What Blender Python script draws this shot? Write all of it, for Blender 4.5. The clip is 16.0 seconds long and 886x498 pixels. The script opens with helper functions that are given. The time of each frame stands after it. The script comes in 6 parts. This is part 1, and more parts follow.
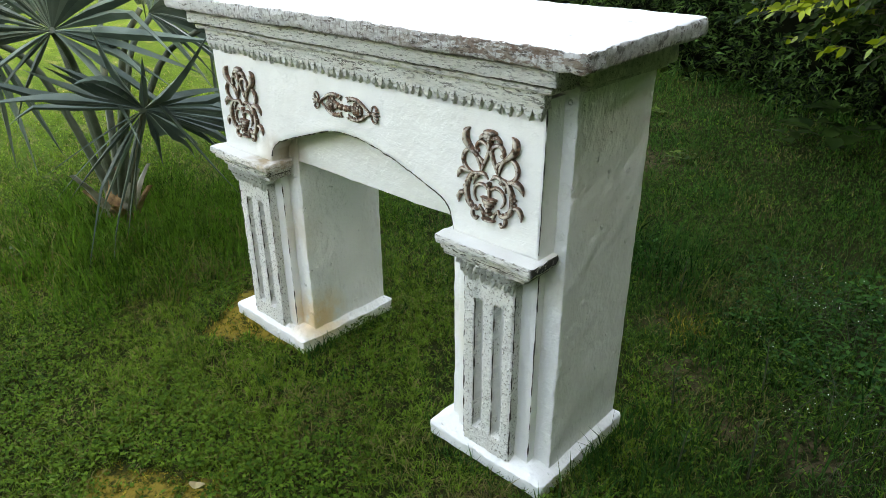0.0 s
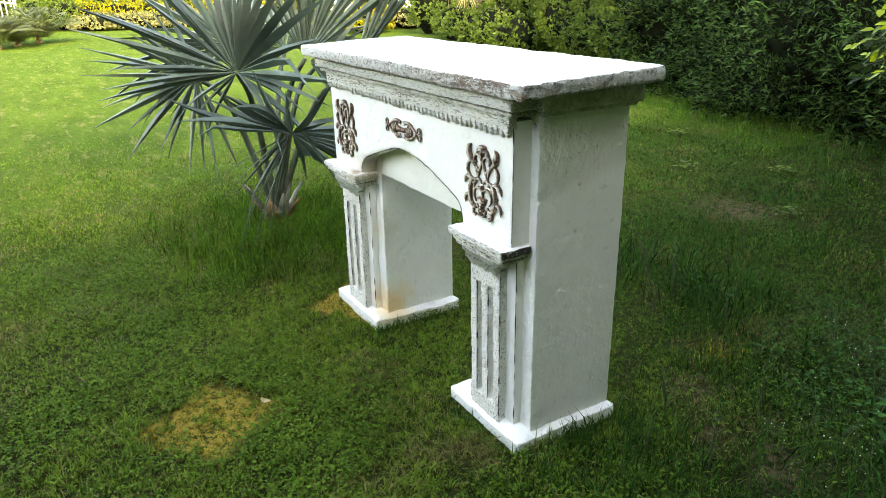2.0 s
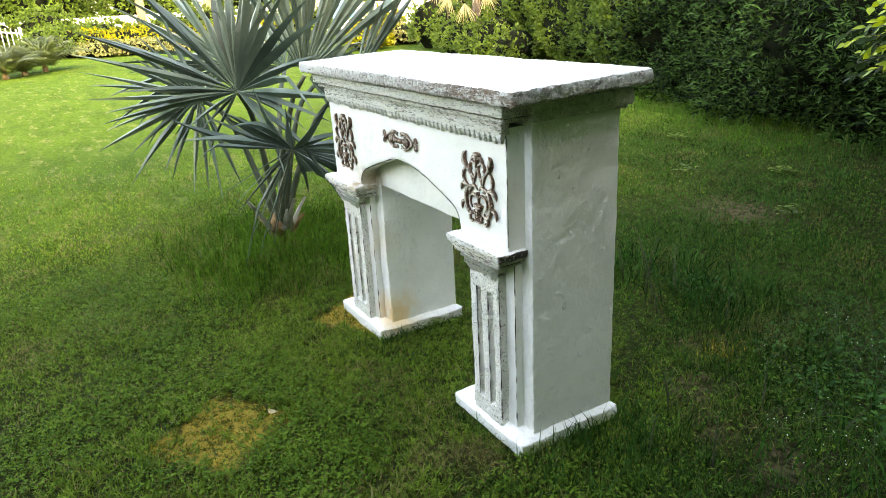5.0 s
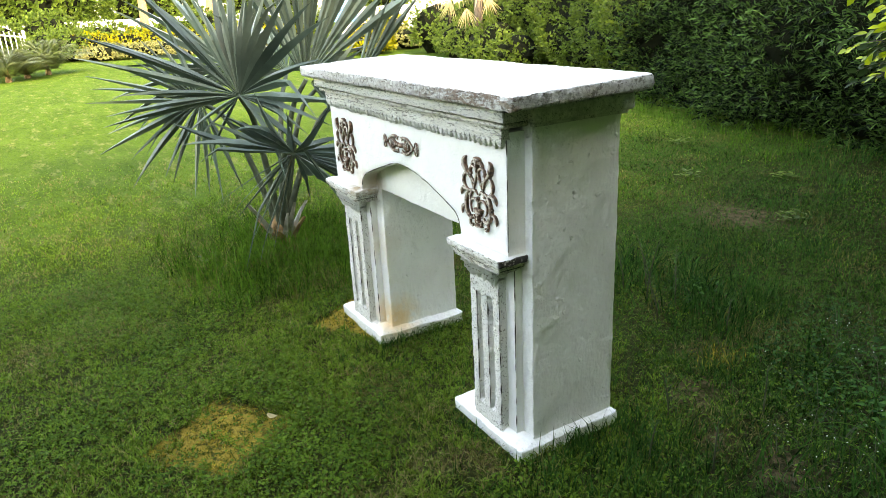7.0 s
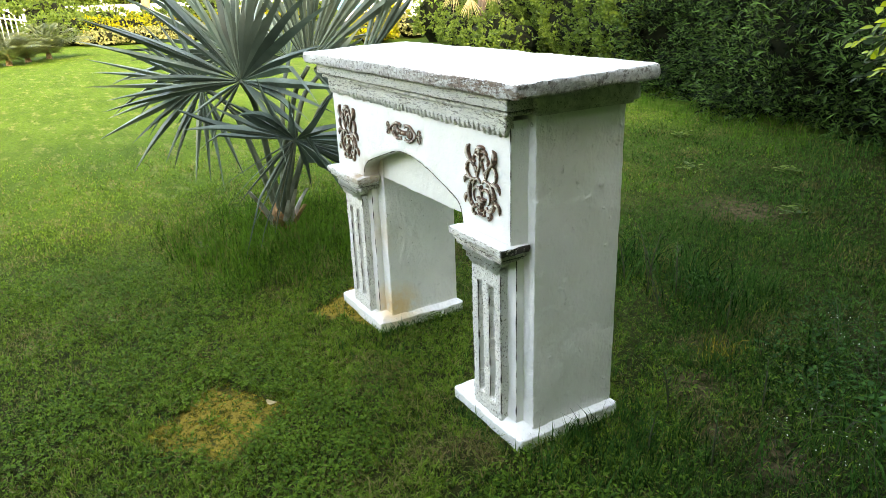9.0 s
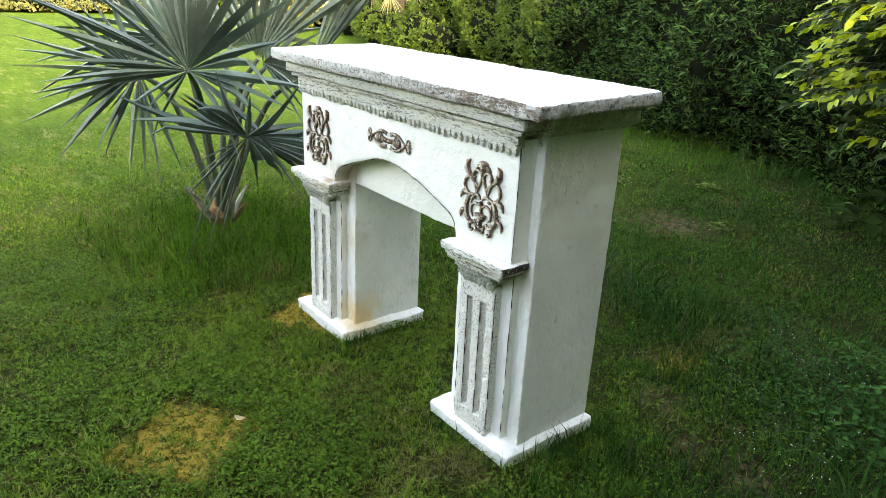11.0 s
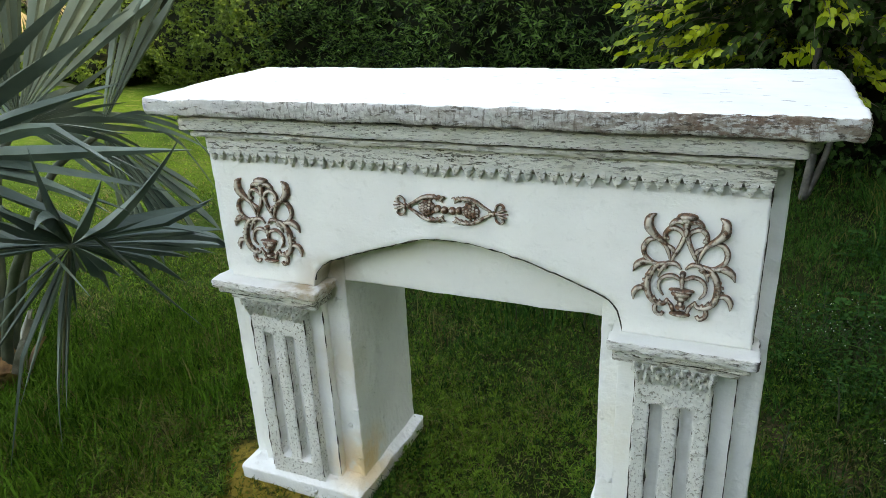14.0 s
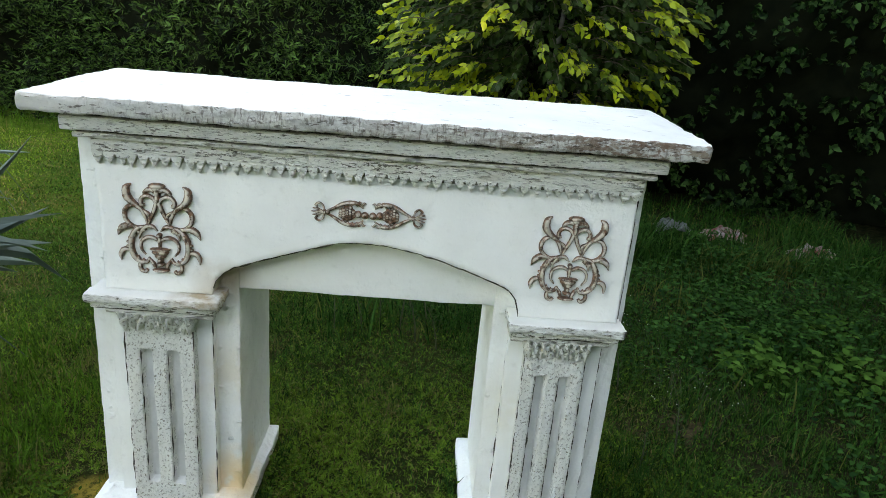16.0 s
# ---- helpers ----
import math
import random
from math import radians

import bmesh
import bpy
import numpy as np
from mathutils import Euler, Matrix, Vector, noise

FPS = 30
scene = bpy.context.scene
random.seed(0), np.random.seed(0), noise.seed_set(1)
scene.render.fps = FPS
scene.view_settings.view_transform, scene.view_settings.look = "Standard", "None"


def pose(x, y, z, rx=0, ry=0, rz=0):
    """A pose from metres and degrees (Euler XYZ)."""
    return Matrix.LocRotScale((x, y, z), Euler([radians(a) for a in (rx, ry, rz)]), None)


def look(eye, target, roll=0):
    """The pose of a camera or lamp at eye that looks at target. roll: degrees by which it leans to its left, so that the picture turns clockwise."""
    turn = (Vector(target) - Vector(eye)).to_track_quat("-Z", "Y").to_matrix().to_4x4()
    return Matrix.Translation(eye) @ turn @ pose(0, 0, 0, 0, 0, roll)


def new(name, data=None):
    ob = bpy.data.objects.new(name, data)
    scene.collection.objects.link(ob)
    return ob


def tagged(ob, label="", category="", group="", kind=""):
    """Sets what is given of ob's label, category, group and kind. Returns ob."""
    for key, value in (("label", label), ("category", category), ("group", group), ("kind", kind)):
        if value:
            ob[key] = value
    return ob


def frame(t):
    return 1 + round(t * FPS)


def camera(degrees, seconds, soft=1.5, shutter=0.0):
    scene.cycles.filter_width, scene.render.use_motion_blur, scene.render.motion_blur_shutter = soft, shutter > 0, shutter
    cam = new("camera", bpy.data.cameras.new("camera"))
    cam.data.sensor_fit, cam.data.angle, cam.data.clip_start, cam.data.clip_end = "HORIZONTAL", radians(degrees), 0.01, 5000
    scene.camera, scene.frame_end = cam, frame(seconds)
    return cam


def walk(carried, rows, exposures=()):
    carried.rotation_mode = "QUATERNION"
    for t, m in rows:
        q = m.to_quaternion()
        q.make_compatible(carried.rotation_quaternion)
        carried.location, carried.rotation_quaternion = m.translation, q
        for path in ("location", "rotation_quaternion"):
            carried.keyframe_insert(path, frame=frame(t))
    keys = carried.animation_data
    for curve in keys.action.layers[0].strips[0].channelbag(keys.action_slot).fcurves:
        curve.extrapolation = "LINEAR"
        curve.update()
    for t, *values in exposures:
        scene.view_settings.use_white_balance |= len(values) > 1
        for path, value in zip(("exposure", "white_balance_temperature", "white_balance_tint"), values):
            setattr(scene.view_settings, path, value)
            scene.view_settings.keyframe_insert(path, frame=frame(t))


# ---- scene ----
cam = camera(65.5, 16.0, 0.8)
PATH = [
    (0, (1.543, -1.188, 1.461), (0.299, 0.109, 0.582), -0.3),
    (0.2, (1.622, -1.195, 1.443), (0.295, 0.056, 0.624), -0.1),
    (0.5, (1.761, -1.273, 1.454), (0.408, -0.011, 0.695), 1.2),
    (0.7, (1.849, -1.265, 1.464), (0.464, -0.040, 0.705), -0.3),
    (1, (1.982, -1.252, 1.469), (0.494, -0.097, 0.797), -0.6),
    (1.2, (2.076, -1.225, 1.477), (0.531, -0.130, 0.833), 0.1),
    (1.5, (2.195, -1.190, 1.475), (0.639, -0.160, 0.756), 1.5),
    (2, (2.295, -1.133, 1.478), (0.676, -0.209, 0.754), -1.1),
    (2.5, (2.318, -1.146, 1.475), (0.689, -0.233, 0.760), -2.1),
    (3, (2.313, -1.141, 1.477), (0.682, -0.237, 0.755), -2.4),
    (3.5, (2.329, -1.137, 1.480), (0.685, -0.235, 0.784), -2.2),
    (4, (2.346, -1.131, 1.473), (0.699, -0.231, 0.783), -2.9),
    (6.5, (2.348, -1.125, 1.468), (0.708, -0.205, 0.787), -3.1),
    (7, (2.347, -1.122, 1.469), (0.699, -0.211, 0.794), -3.0),
    (7.5, (2.346, -1.121, 1.469), (0.694, -0.223, 0.790), -3.1),
    (8, (2.341, -1.117, 1.463), (0.688, -0.223, 0.778), -2.9),
    (8.5, (2.339, -1.124, 1.462), (0.685, -0.228, 0.784), -2.8),
    (9, (2.337, -1.126, 1.460), (0.697, -0.219, 0.759), -2.2),
    (9.2, (2.331, -1.128, 1.456), (0.700, -0.200, 0.763), -1.6),
    (11.3, (2.012, -1.368, 1.506), (0.558, -0.179, 0.817), 2.4),
    (11.5, (1.924, -1.344, 1.481), (0.477, -0.134, 0.816), 1.1),
    (12, (1.676, -1.276, 1.470), (0.354, 0.046, 0.759), -0.6),
    (12.2, (1.600, -1.276, 1.479), (0.299, 0.058, 0.757), 0.9),
    (12.5, (1.461, -1.318, 1.444), (0.300, 0.137, 0.714), 4.1),
    (12.8, (1.289, -1.397, 1.486), (0.325, 0.148, 0.661), 2.0),
    (13, (1.212, -1.460, 1.488), (0.278, 0.090, 0.636), 0.4),
    (13.2, (1.130, -1.457, 1.486), (0.203, 0.086, 0.617), 2.6),
    (13.5, (0.960, -1.465, 1.458), (0.010, 0.090, 0.635), 0.2),
    (13.8, (0.768, -1.406, 1.435), (-0.196, 0.186, 0.704), -4.2),
    (14, (0.653, -1.398, 1.467), (-0.135, 0.293, 0.745), -2.7),
    (14.2, (0.602, -1.401, 1.458), (-0.071, 0.349, 0.762), -1.1),
    (14.5, (0.515, -1.400, 1.463), (0.083, 0.427, 0.773), 0.2),
    (15, (0.296, -1.472, 1.501), (0.057, 0.384, 0.797), -0.6),
    (15.5, (0.181, -1.551, 1.474), (0.095, 0.299, 0.719), 4.1),
    (16, (0.188, -1.680, 1.470), (0.218, 0.213, 0.823), 4.8),
]
EXPOSURES = [(0.0, 3.40, 10500, 14), (1.0, 3.52, 10500, 14), (2.0, 3.75, 10500, 14), (9.2, 3.77, 10500, 14), (11.5, 3.70, 10500, 14), (12.0, 3.54, 10500, 14), (13.5, 3.26, 10300, 12), (13.9, 3.06, 10300, 12), (14.2, 3.00, 10300, 12), (15.0, 2.98, 10300, 12), (15.5, 2.96, 10300, 12), (16.0, 3.00, 10300, 12)]
SKY, SUN = 0.15, 0.85
walk(cam, [(t, look(eye, target, roll)) for t, eye, target, roll in PATH], EXPOSURES)

# ---- world and light ----
SUN_DIR = Vector((0.80, -0.10, 0.58)).normalized()
world = bpy.data.worlds.new("world")
scene.world = world
world.use_nodes = True
wn = world.node_tree
sky = wn.nodes.new("ShaderNodeTexSky")
sky.sky_type = "NISHITA"
sky.sun_disc = False
sky.sun_elevation = math.asin(SUN_DIR.z)
sky.sun_rotation = math.atan2(SUN_DIR.x, SUN_DIR.y)
sky.air_density, sky.dust_density, sky.ozone_density = 1.0, 1.2, 1.0
wn.links.new(sky.outputs[0], wn.nodes["Background"].inputs[0])
wn.nodes["Background"].inputs[1].default_value = SKY
sun = new("sun", bpy.data.lights.new("sun", "SUN"))
sun.data.energy, sun.data.angle, sun.data.color = SUN, radians(8.0), (1.0, 0.93, 0.80)
sun.matrix_world = look(SUN_DIR * 40, (0, 0, 0))

# ---- materials ----


class Mat:
    """A small builder of node materials."""

    def __init__(self, name, rough=0.6, metal=0.0):
        self.m = bpy.data.materials.new(name)
        self.m.use_nodes = True
        self.nt = self.m.node_tree
        self.b = self.nt.nodes["Principled BSDF"]
        self.b.inputs["Roughness"].default_value = rough
        self.b.inputs["Metallic"].default_value = metal
        self.co = self.nt.nodes.new("ShaderNodeTexCoord").outputs["Object"]

    def node(self, kind, **kw):
        n = self.nt.nodes.new(kind)
        for k, v in kw.items():
            n.inputs[k.replace("_", " ")].default_value = v
        return n

    def link(self, a, b):
        self.nt.links.new(a, b)

    def stretch(self, sx, sy, sz, at=(0, 0, 0)):
        n = self.node("ShaderNodeMapping")
        n.inputs["Scale"].default_value = (sx, sy, sz)
        n.inputs["Location"].default_value = at
        self.link(self.co, n.inputs["Vector"])
        return n.outputs[0]

    def noise(self, scale, detail=4, rough=0.55, co=None):
        n = self.node("ShaderNodeTexNoise", Scale=scale, Detail=detail, Roughness=rough)
        self.link(co or self.co, n.inputs["Vector"])
        return n.outputs["Fac"]

    def step(self, fac, lo, hi):
        n = self.node("ShaderNodeMapRange")
        n.inputs["From Min"].default_value, n.inputs["From Max"].default_value = lo, hi
        self.link(fac, n.inputs["Value"])
        return n.outputs[0]

    def math(self, op, a, b):
        n = self.nt.nodes.new("ShaderNodeMath")
        n.operation = op
        for i, v in enumerate((a, b)):
            if isinstance(v, (int, float)):
                n.inputs[i].default_value = v
            else:
                self.link(v, n.inputs[i])
        return n.outputs[0]

    def mix(self, fac, a, b):
        n = self.nt.nodes.new("ShaderNodeMix")
        n.data_type = "RGBA"
        for s, v in ((n.inputs[0], fac), (n.inputs[6], a), (n.inputs[7], b)):
            if isinstance(v, tuple):
                s.default_value = (*v, 1)
            elif isinstance(v, (int, float)):
                s.default_value = v
            else:
                self.link(v, s)
        return n.outputs[2]

    def near(self, at, radius, soft=0.5):
        """1 near a place in the object's own space, 0 beyond the radius."""
        n = self.nt.nodes.new("ShaderNodeVectorMath")
        n.operation = "DISTANCE"
        self.link(self.co, n.inputs[0])
        n.inputs[1].default_value = at
        return self.step(n.outputs["Value"], radius, radius * (1 - soft))

    def axis(self, i):
        n = self.nt.nodes.new("ShaderNodeSeparateXYZ")
        self.link(self.co, n.inputs[0])
        return n.outputs[i]

    def island(self):
        return self.nt.nodes.new("ShaderNodeNewGeometry").outputs["Random Per Island"]

    def colour(self, c):
        if isinstance(c, tuple):
            self.b.inputs["Base Color"].default_value = (*c, 1)
        else:
            self.link(c, self.b.inputs["Base Color"])

    def bump(self, fac, strength, distance):
        n = self.node("ShaderNodeBump", Strength=strength, Distance=distance)
        self.link(fac, n.inputs["Height"])
        old = self.b.inputs["Normal"]
        if old.is_linked:
            self.link(old.links[0].from_socket, n.inputs["Normal"])
        self.link(n.outputs[0], old)

    def leafy(self, c, share=0.3, gloss=0.2):
        """Lets some light through, as leaves do."""
        self.b.inputs["Specular IOR Level"].default_value = gloss
        self.colour(c)
        t = self.nt.nodes.new("ShaderNodeBsdfTranslucent")
        if isinstance(c, tuple):
            t.inputs[0].default_value = (*c, 1)
        else:
            self.link(c, t.inputs[0])
        m = self.node("ShaderNodeMixShader", Fac=share)
        self.link(self.b.outputs[0], m.inputs[1])
        self.link(t.outputs[0], m.inputs[2])
        self.link(m.outputs[0], self.nt.nodes["Material Output"].inputs[0])


def paint_mat(name="white_paint", dents=0.22):
    k = Mat(name, 0.55)
    c = k.mix(k.step(k.noise(5, 5), 0.35, 0.75), (0.87, 0.87, 0.835), (0.79, 0.79, 0.755))
    c = k.mix(k.math("MULTIPLY", k.step(k.noise(26, 6), 0.60, 0.75), 0.25), c, (0.50, 0.49, 0.44))
    hairs = k.step(k.noise(1, 5, 0.6, k.stretch(14, 14, 3.0)), 0.69, 0.73)
    c = k.mix(k.math("MULTIPLY", hairs, 0.12), c, (0.36, 0.34, 0.30))
    ragged = k.step(k.noise(14, 4), 0.26, 0.48)
    for at, r, tint, share in (((-0.335, 0.095, 0.085), 0.14, (0.84, 0.58, 0.28), 0.9), ((-0.365, 0.05, 0.745), 0.10, (0.42, 0.30, 0.18), 0.8),
                               ((-0.36, 0.05, 0.45), 0.12, (0.66, 0.55, 0.38), 0.5), ((0.45, 0.06, 0.40), 0.14, (0.72, 0.66, 0.50), 0.4)):
        c = k.mix(k.math("MULTIPLY", k.math("MULTIPLY", k.near(at, r, 0.8), ragged), share), c, tint)
    k.colour(c)
    if dents > 0.3:
        k.bump(k.noise(5, 3, 0.5), 0.45, 0.035)
        k.bump(k.noise(17, 3, 0.5, k.stretch(1, 1, 0.8)), 0.9, 0.015)
        k.bump(k.step(k.noise(33, 1, 0.4), 0.285, 0.21), 0.9, 0.007)
        k.bump(k.step(k.noise(19, 2, 0.5, k.stretch(1, 1, 1.5)), 0.66, 0.76), 0.7, 0.005)
        k.bump(k.step(k.noise(1, 3, 0.5, k.stretch(26, 26, 3)), 0.62, 0.72), 0.25, 0.006)
        k.bump(k.noise(60, 4, 0.6), 0.75, 0.006)
    else:
        k.bump(k.noise(9, 5), 0.5, 0.025)
        k.bump(k.step(k.noise(34, 4, 0.6), 0.56, 0.76), 0.30, 0.006)
        k.bump(k.noise(24, 4, 0.55), 0.28, 0.008)
        k.bump(k.noise(1, 4, 0.6, k.stretch(9, 9, 60)), 0.22, 0.004)
    k.bump(k.noise(150, 3), 0.3, 0.002)
    return k.m


def worn_mat(name, tone=(0.76, 0.74, 0.68), along=1.0, scale=16, cut=0.56, soft=0.08, dirt=0.8):
    """Old paint with cracks along x that gather in places."""
    k = Mat(name, 0.7)
    co = k.stretch(along, 5, 5)
    c = k.mix(k.step(k.noise(8, 5), 0.35, 0.7), (0.80, 0.79, 0.73), tone)
    c = k.mix(k.math("MULTIPLY", k.step(k.noise(30, 5, 0.6, k.stretch(0.5, 1, 1.5)), 0.48, 0.66), 0.30), c, tuple(q * 0.62 for q in tone))
    where = k.step(k.noise(4.5, 4, 0.6, k.stretch(1, 2, 6)), 0.30, 0.58)
    n = k.noise(scale, 4.5, 0.66, co)
    crack = k.math("MULTIPLY", k.step(n, cut, cut + soft), k.math("ADD", k.math("MULTIPLY", where, 0.8), 0.2))
    c = k.mix(k.math("MULTIPLY", crack, dirt), c, (0.075, 0.062, 0.042))
    fine = k.math("MULTIPLY", k.step(k.noise(85, 6, 0.7, k.stretch(0.6, 2, 1.6)), 0.565, 0.62), where)
    c = k.mix(k.math("MULTIPLY", fine, 0.85), c, (0.10, 0.085, 0.060))
    k.colour(c)
    k.bump(n, 1.0, 0.010)
    k.bump(k.noise(110, 4, 0.6, k.stretch(0.7, 1, 1.3)), 0.5, 0.004)
    return k.m


def edge_mat():
    """The shelf's flaking edge: white at one end, stippled grey along the middle, bare and rusty towards the other."""
    k = Mat("shelf_edge_paint", 0.72)
    c = k.mix(k.step(k.noise(7, 5), 0.35, 0.7), (0.82, 0.81, 0.77), (0.70, 0.69, 0.65))
    grain = k.noise(70, 6, 0.68, k.stretch(1.0, 1, 1.2))
    along = k.step(k.math("ADD", k.axis(0), k.math("MULTIPLY", k.noise(5, 4), 0.3)), -0.55, -0.25)
    c = k.mix(k.math("MULTIPLY", k.math("MULTIPLY", k.step(grain, 0.44, 0.62), along), 0.75), c, (0.42, 0.40, 0.355))
    drip = k.step(k.noise(1, 5, 0.62, k.stretch(120, 40, 30)), 0.545, 0.61)
    c = k.mix(k.math("MULTIPLY", k.math("MULTIPLY", drip, along), 0.75), c, (0.20, 0.175, 0.145))
    layer = k.noise(1, 7, 0.7, k.stretch(34, 60, 120))
    c = k.mix(k.math("MULTIPLY", k.step(layer, 0.57, 0.62), 0.85), c, (0.12, 0.10, 0.08))
    bare = k.math("MULTIPLY", k.step(k.math("ADD", k.axis(0), k.math("MULTIPLY", k.noise(3.2, 5, 0.6), 1.1)), 0.46, 1.12), k.step(k.axis(1), -0.040, -0.062))
    flake = k.step(k.noise(1, 7, 0.70, k.stretch(24, 60, 60)), 0.46, 0.53)
    rust = k.mix(k.step(k.noise(34, 5, 0.7), 0.4, 0.62), (0.20, 0.105, 0.065), (0.40, 0.33, 0.26))
    c = k.mix(k.math("MULTIPLY", k.math("MULTIPLY", bare, flake), 0.95), c, rust)
    c = k.mix(k.math("MULTIPLY", k.math("MULTIPLY", bare, k.step(layer, 0.54, 0.60)), 0.9), c, (0.10, 0.07, 0.05))
    k.colour(c)
    k.bump(grain, 1.0, 0.012)
    k.bump(layer, 1.0, 0.010)
    return k.m


def rough_mat():
    """Stippled paint, dark in the pits."""
    k = Mat("stippled_paint", 0.75)
    pits = k.noise(140, 5, 0.70, k.stretch(1, 1, 0.85))
    c = k.mix(k.step(k.noise(9, 4), 0.3, 0.7), (0.83, 0.825, 0.775), (0.74, 0.73, 0.68))
    c = k.mix(k.math("MULTIPLY", k.step(pits, 0.50, 0.62), 0.35), c, (0.56, 0.545, 0.49))
    heavy = k.math("MULTIPLY", k.step(pits, 0.555, 0.605), k.step(k.noise(14, 4, 0.6), 0.15, 0.60))
    c = k.mix(heavy, c, (0.22, 0.205, 0.165))
    k.colour(c)
    k.bump(pits, 0.8, 0.010)
    return k.m


def top_mat():
    k = Mat("shelf_top_paint", 0.5)
    c = k.mix(k.step(k.noise(4, 4), 0.4, 0.7), (0.78, 0.775, 0.735), (0.69, 0.685, 0.645))
    dash = k.step(k.noise(1, 3, 0.5, k.stretch(22, 75, 10)), 0.675, 0.71)
    c = k.mix(k.math("MULTIPLY", dash, 0.7), c, (0.16, 0.14, 0.12))
    k.colour(c)
    k.bump(k.noise(30, 5, 0.6, k.stretch(0.5, 1, 1)), 0.25, 0.004)
    return k.m


def cap_mat():
    k = Mat("cap_paint", 0.7)
    c = k.mix(k.step(k.noise(9, 4), 0.3, 0.7), (0.82, 0.815, 0.775), (0.74, 0.73, 0.68))
    nrm = k.nt.nodes.new("ShaderNodeNewGeometry").outputs["Normal"]
    sep = k.nt.nodes.new("ShaderNodeSeparateXYZ")
    k.link(nrm, sep.inputs[0])
    side = k.step(sep.outputs[2], 0.80, 0.50)
    pits = k.noise(75, 6, 0.7, k.stretch(0.6, 1, 2.0))
    c = k.mix(k.math("MULTIPLY", side, k.math("MULTIPLY", k.step(pits, 0.45, 0.60), 0.75)), c, (0.30, 0.28, 0.235))
    c = k.mix(k.math("MULTIPLY", side, k.step(pits, 0.585, 0.63)), c, (0.09, 0.08, 0.065))
    c = k.mix(k.math("MULTIPLY", k.near((-0.375, -0.02, 0.70), 0.13, 0.6), k.step(k.noise(20, 5, 0.6), 0.35, 0.60)), c, (0.44, 0.34, 0.22))
    chip = k.math("MULTIPLY", k.step(k.axis(0), 0.704, 0.712), k.step(k.noise(40, 5, 0.7), 0.36, 0.46))
    c = k.mix(k.math("MULTIPLY", chip, side), c, (0.040, 0.036, 0.031))
    k.colour(c)
    k.bump(pits, 0.8, 0.008)
    return k.m


def bronze_mat(name="rubbed_sheen_bronze", cream=(0.40, 0.52)):
    k = Mat(name, 0.5, 0.15)
    g = k.nt.nodes.new("ShaderNodeNewGeometry").outputs["Normal"]
    sep = k.nt.nodes.new("ShaderNodeSeparateXYZ")
    k.link(g, sep.inputs[0])
    # cream on front-facing ridges: rubbed paint, with the metal's sheen painted in
    front = k.step(sep.outputs[1], -0.62, -0.90)
    n = k.noise(55, 5, 0.6)
    c = k.mix(k.step(k.noise(120, 4), 0.4, 0.65), (0.060, 0.034, 0.022), (0.25, 0.120, 0.070))
    c = k.mix(k.math("MULTIPLY", k.step(n, *cream), front), c, (0.60, 0.53, 0.44))
    k.colour(c)
    k.bump(n, 0.8, 0.003)
    k.bump(k.noise(240, 4), 0.4, 0.001)
    return k.m


def grass_mat(name, dark, light, dry, dry_share=0.1):
    k = Mat(name, 0.55)
    c = k.mix(k.step(k.noise(1.3, 4), 0.35, 0.65), dark, light)
    c = k.mix(k.math("MULTIPLY", k.step(k.noise(3.4, 5, 0.62), 0.50, 0.64), 0.55), c, tuple(q * 0.50 for q in dark))
    c = k.mix(k.math("MULTIPLY", k.step(k.noise(2.1, 5, 0.65), 0.56, 0.68), 0.50), c, dry)
    c = k.mix(k.math("MULTIPLY", k.step(k.noise(9, 4, 0.6), 0.45, 0.68), 0.8), c, tuple(q * 0.45 for q in dark))
    c = k.mix(k.math("MULTIPLY", k.step(k.noise(21, 4, 0.6), 0.48, 0.62), 0.75), c, tuple(q * 0.30 for q in dark))
    c = k.mix(k.math("MULTIPLY", k.step(k.noise(38, 3, 0.6), 0.50, 0.64), 0.75), c, tuple(q * 1.7 for q in light))
    isl = k.island()
    c = k.mix(k.math("MULTIPLY", k.step(isl, 0.30, 1.0), 0.85), c, tuple(q * 1.20 for q in light))
    c = k.mix(k.step(k.math("ADD", isl, k.math("MULTIPLY", k.step(k.noise(2.2, 3), 0.52, 0.72), 0.5)), 1.0 - dry_share, 1.02 - dry_share), c, dry)
    k.leafy(c, 0.27, 0.03)
    return k.m


def leaf_mat(name, dark, light, share=0.3, rough=0.4, patch=1.2, gloss=0.2, lit=0.0):
    k = Mat(name, rough)
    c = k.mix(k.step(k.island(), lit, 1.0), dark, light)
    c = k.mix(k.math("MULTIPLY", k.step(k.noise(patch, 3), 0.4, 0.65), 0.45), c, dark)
    k.leafy(c, share, gloss)
    return k.m


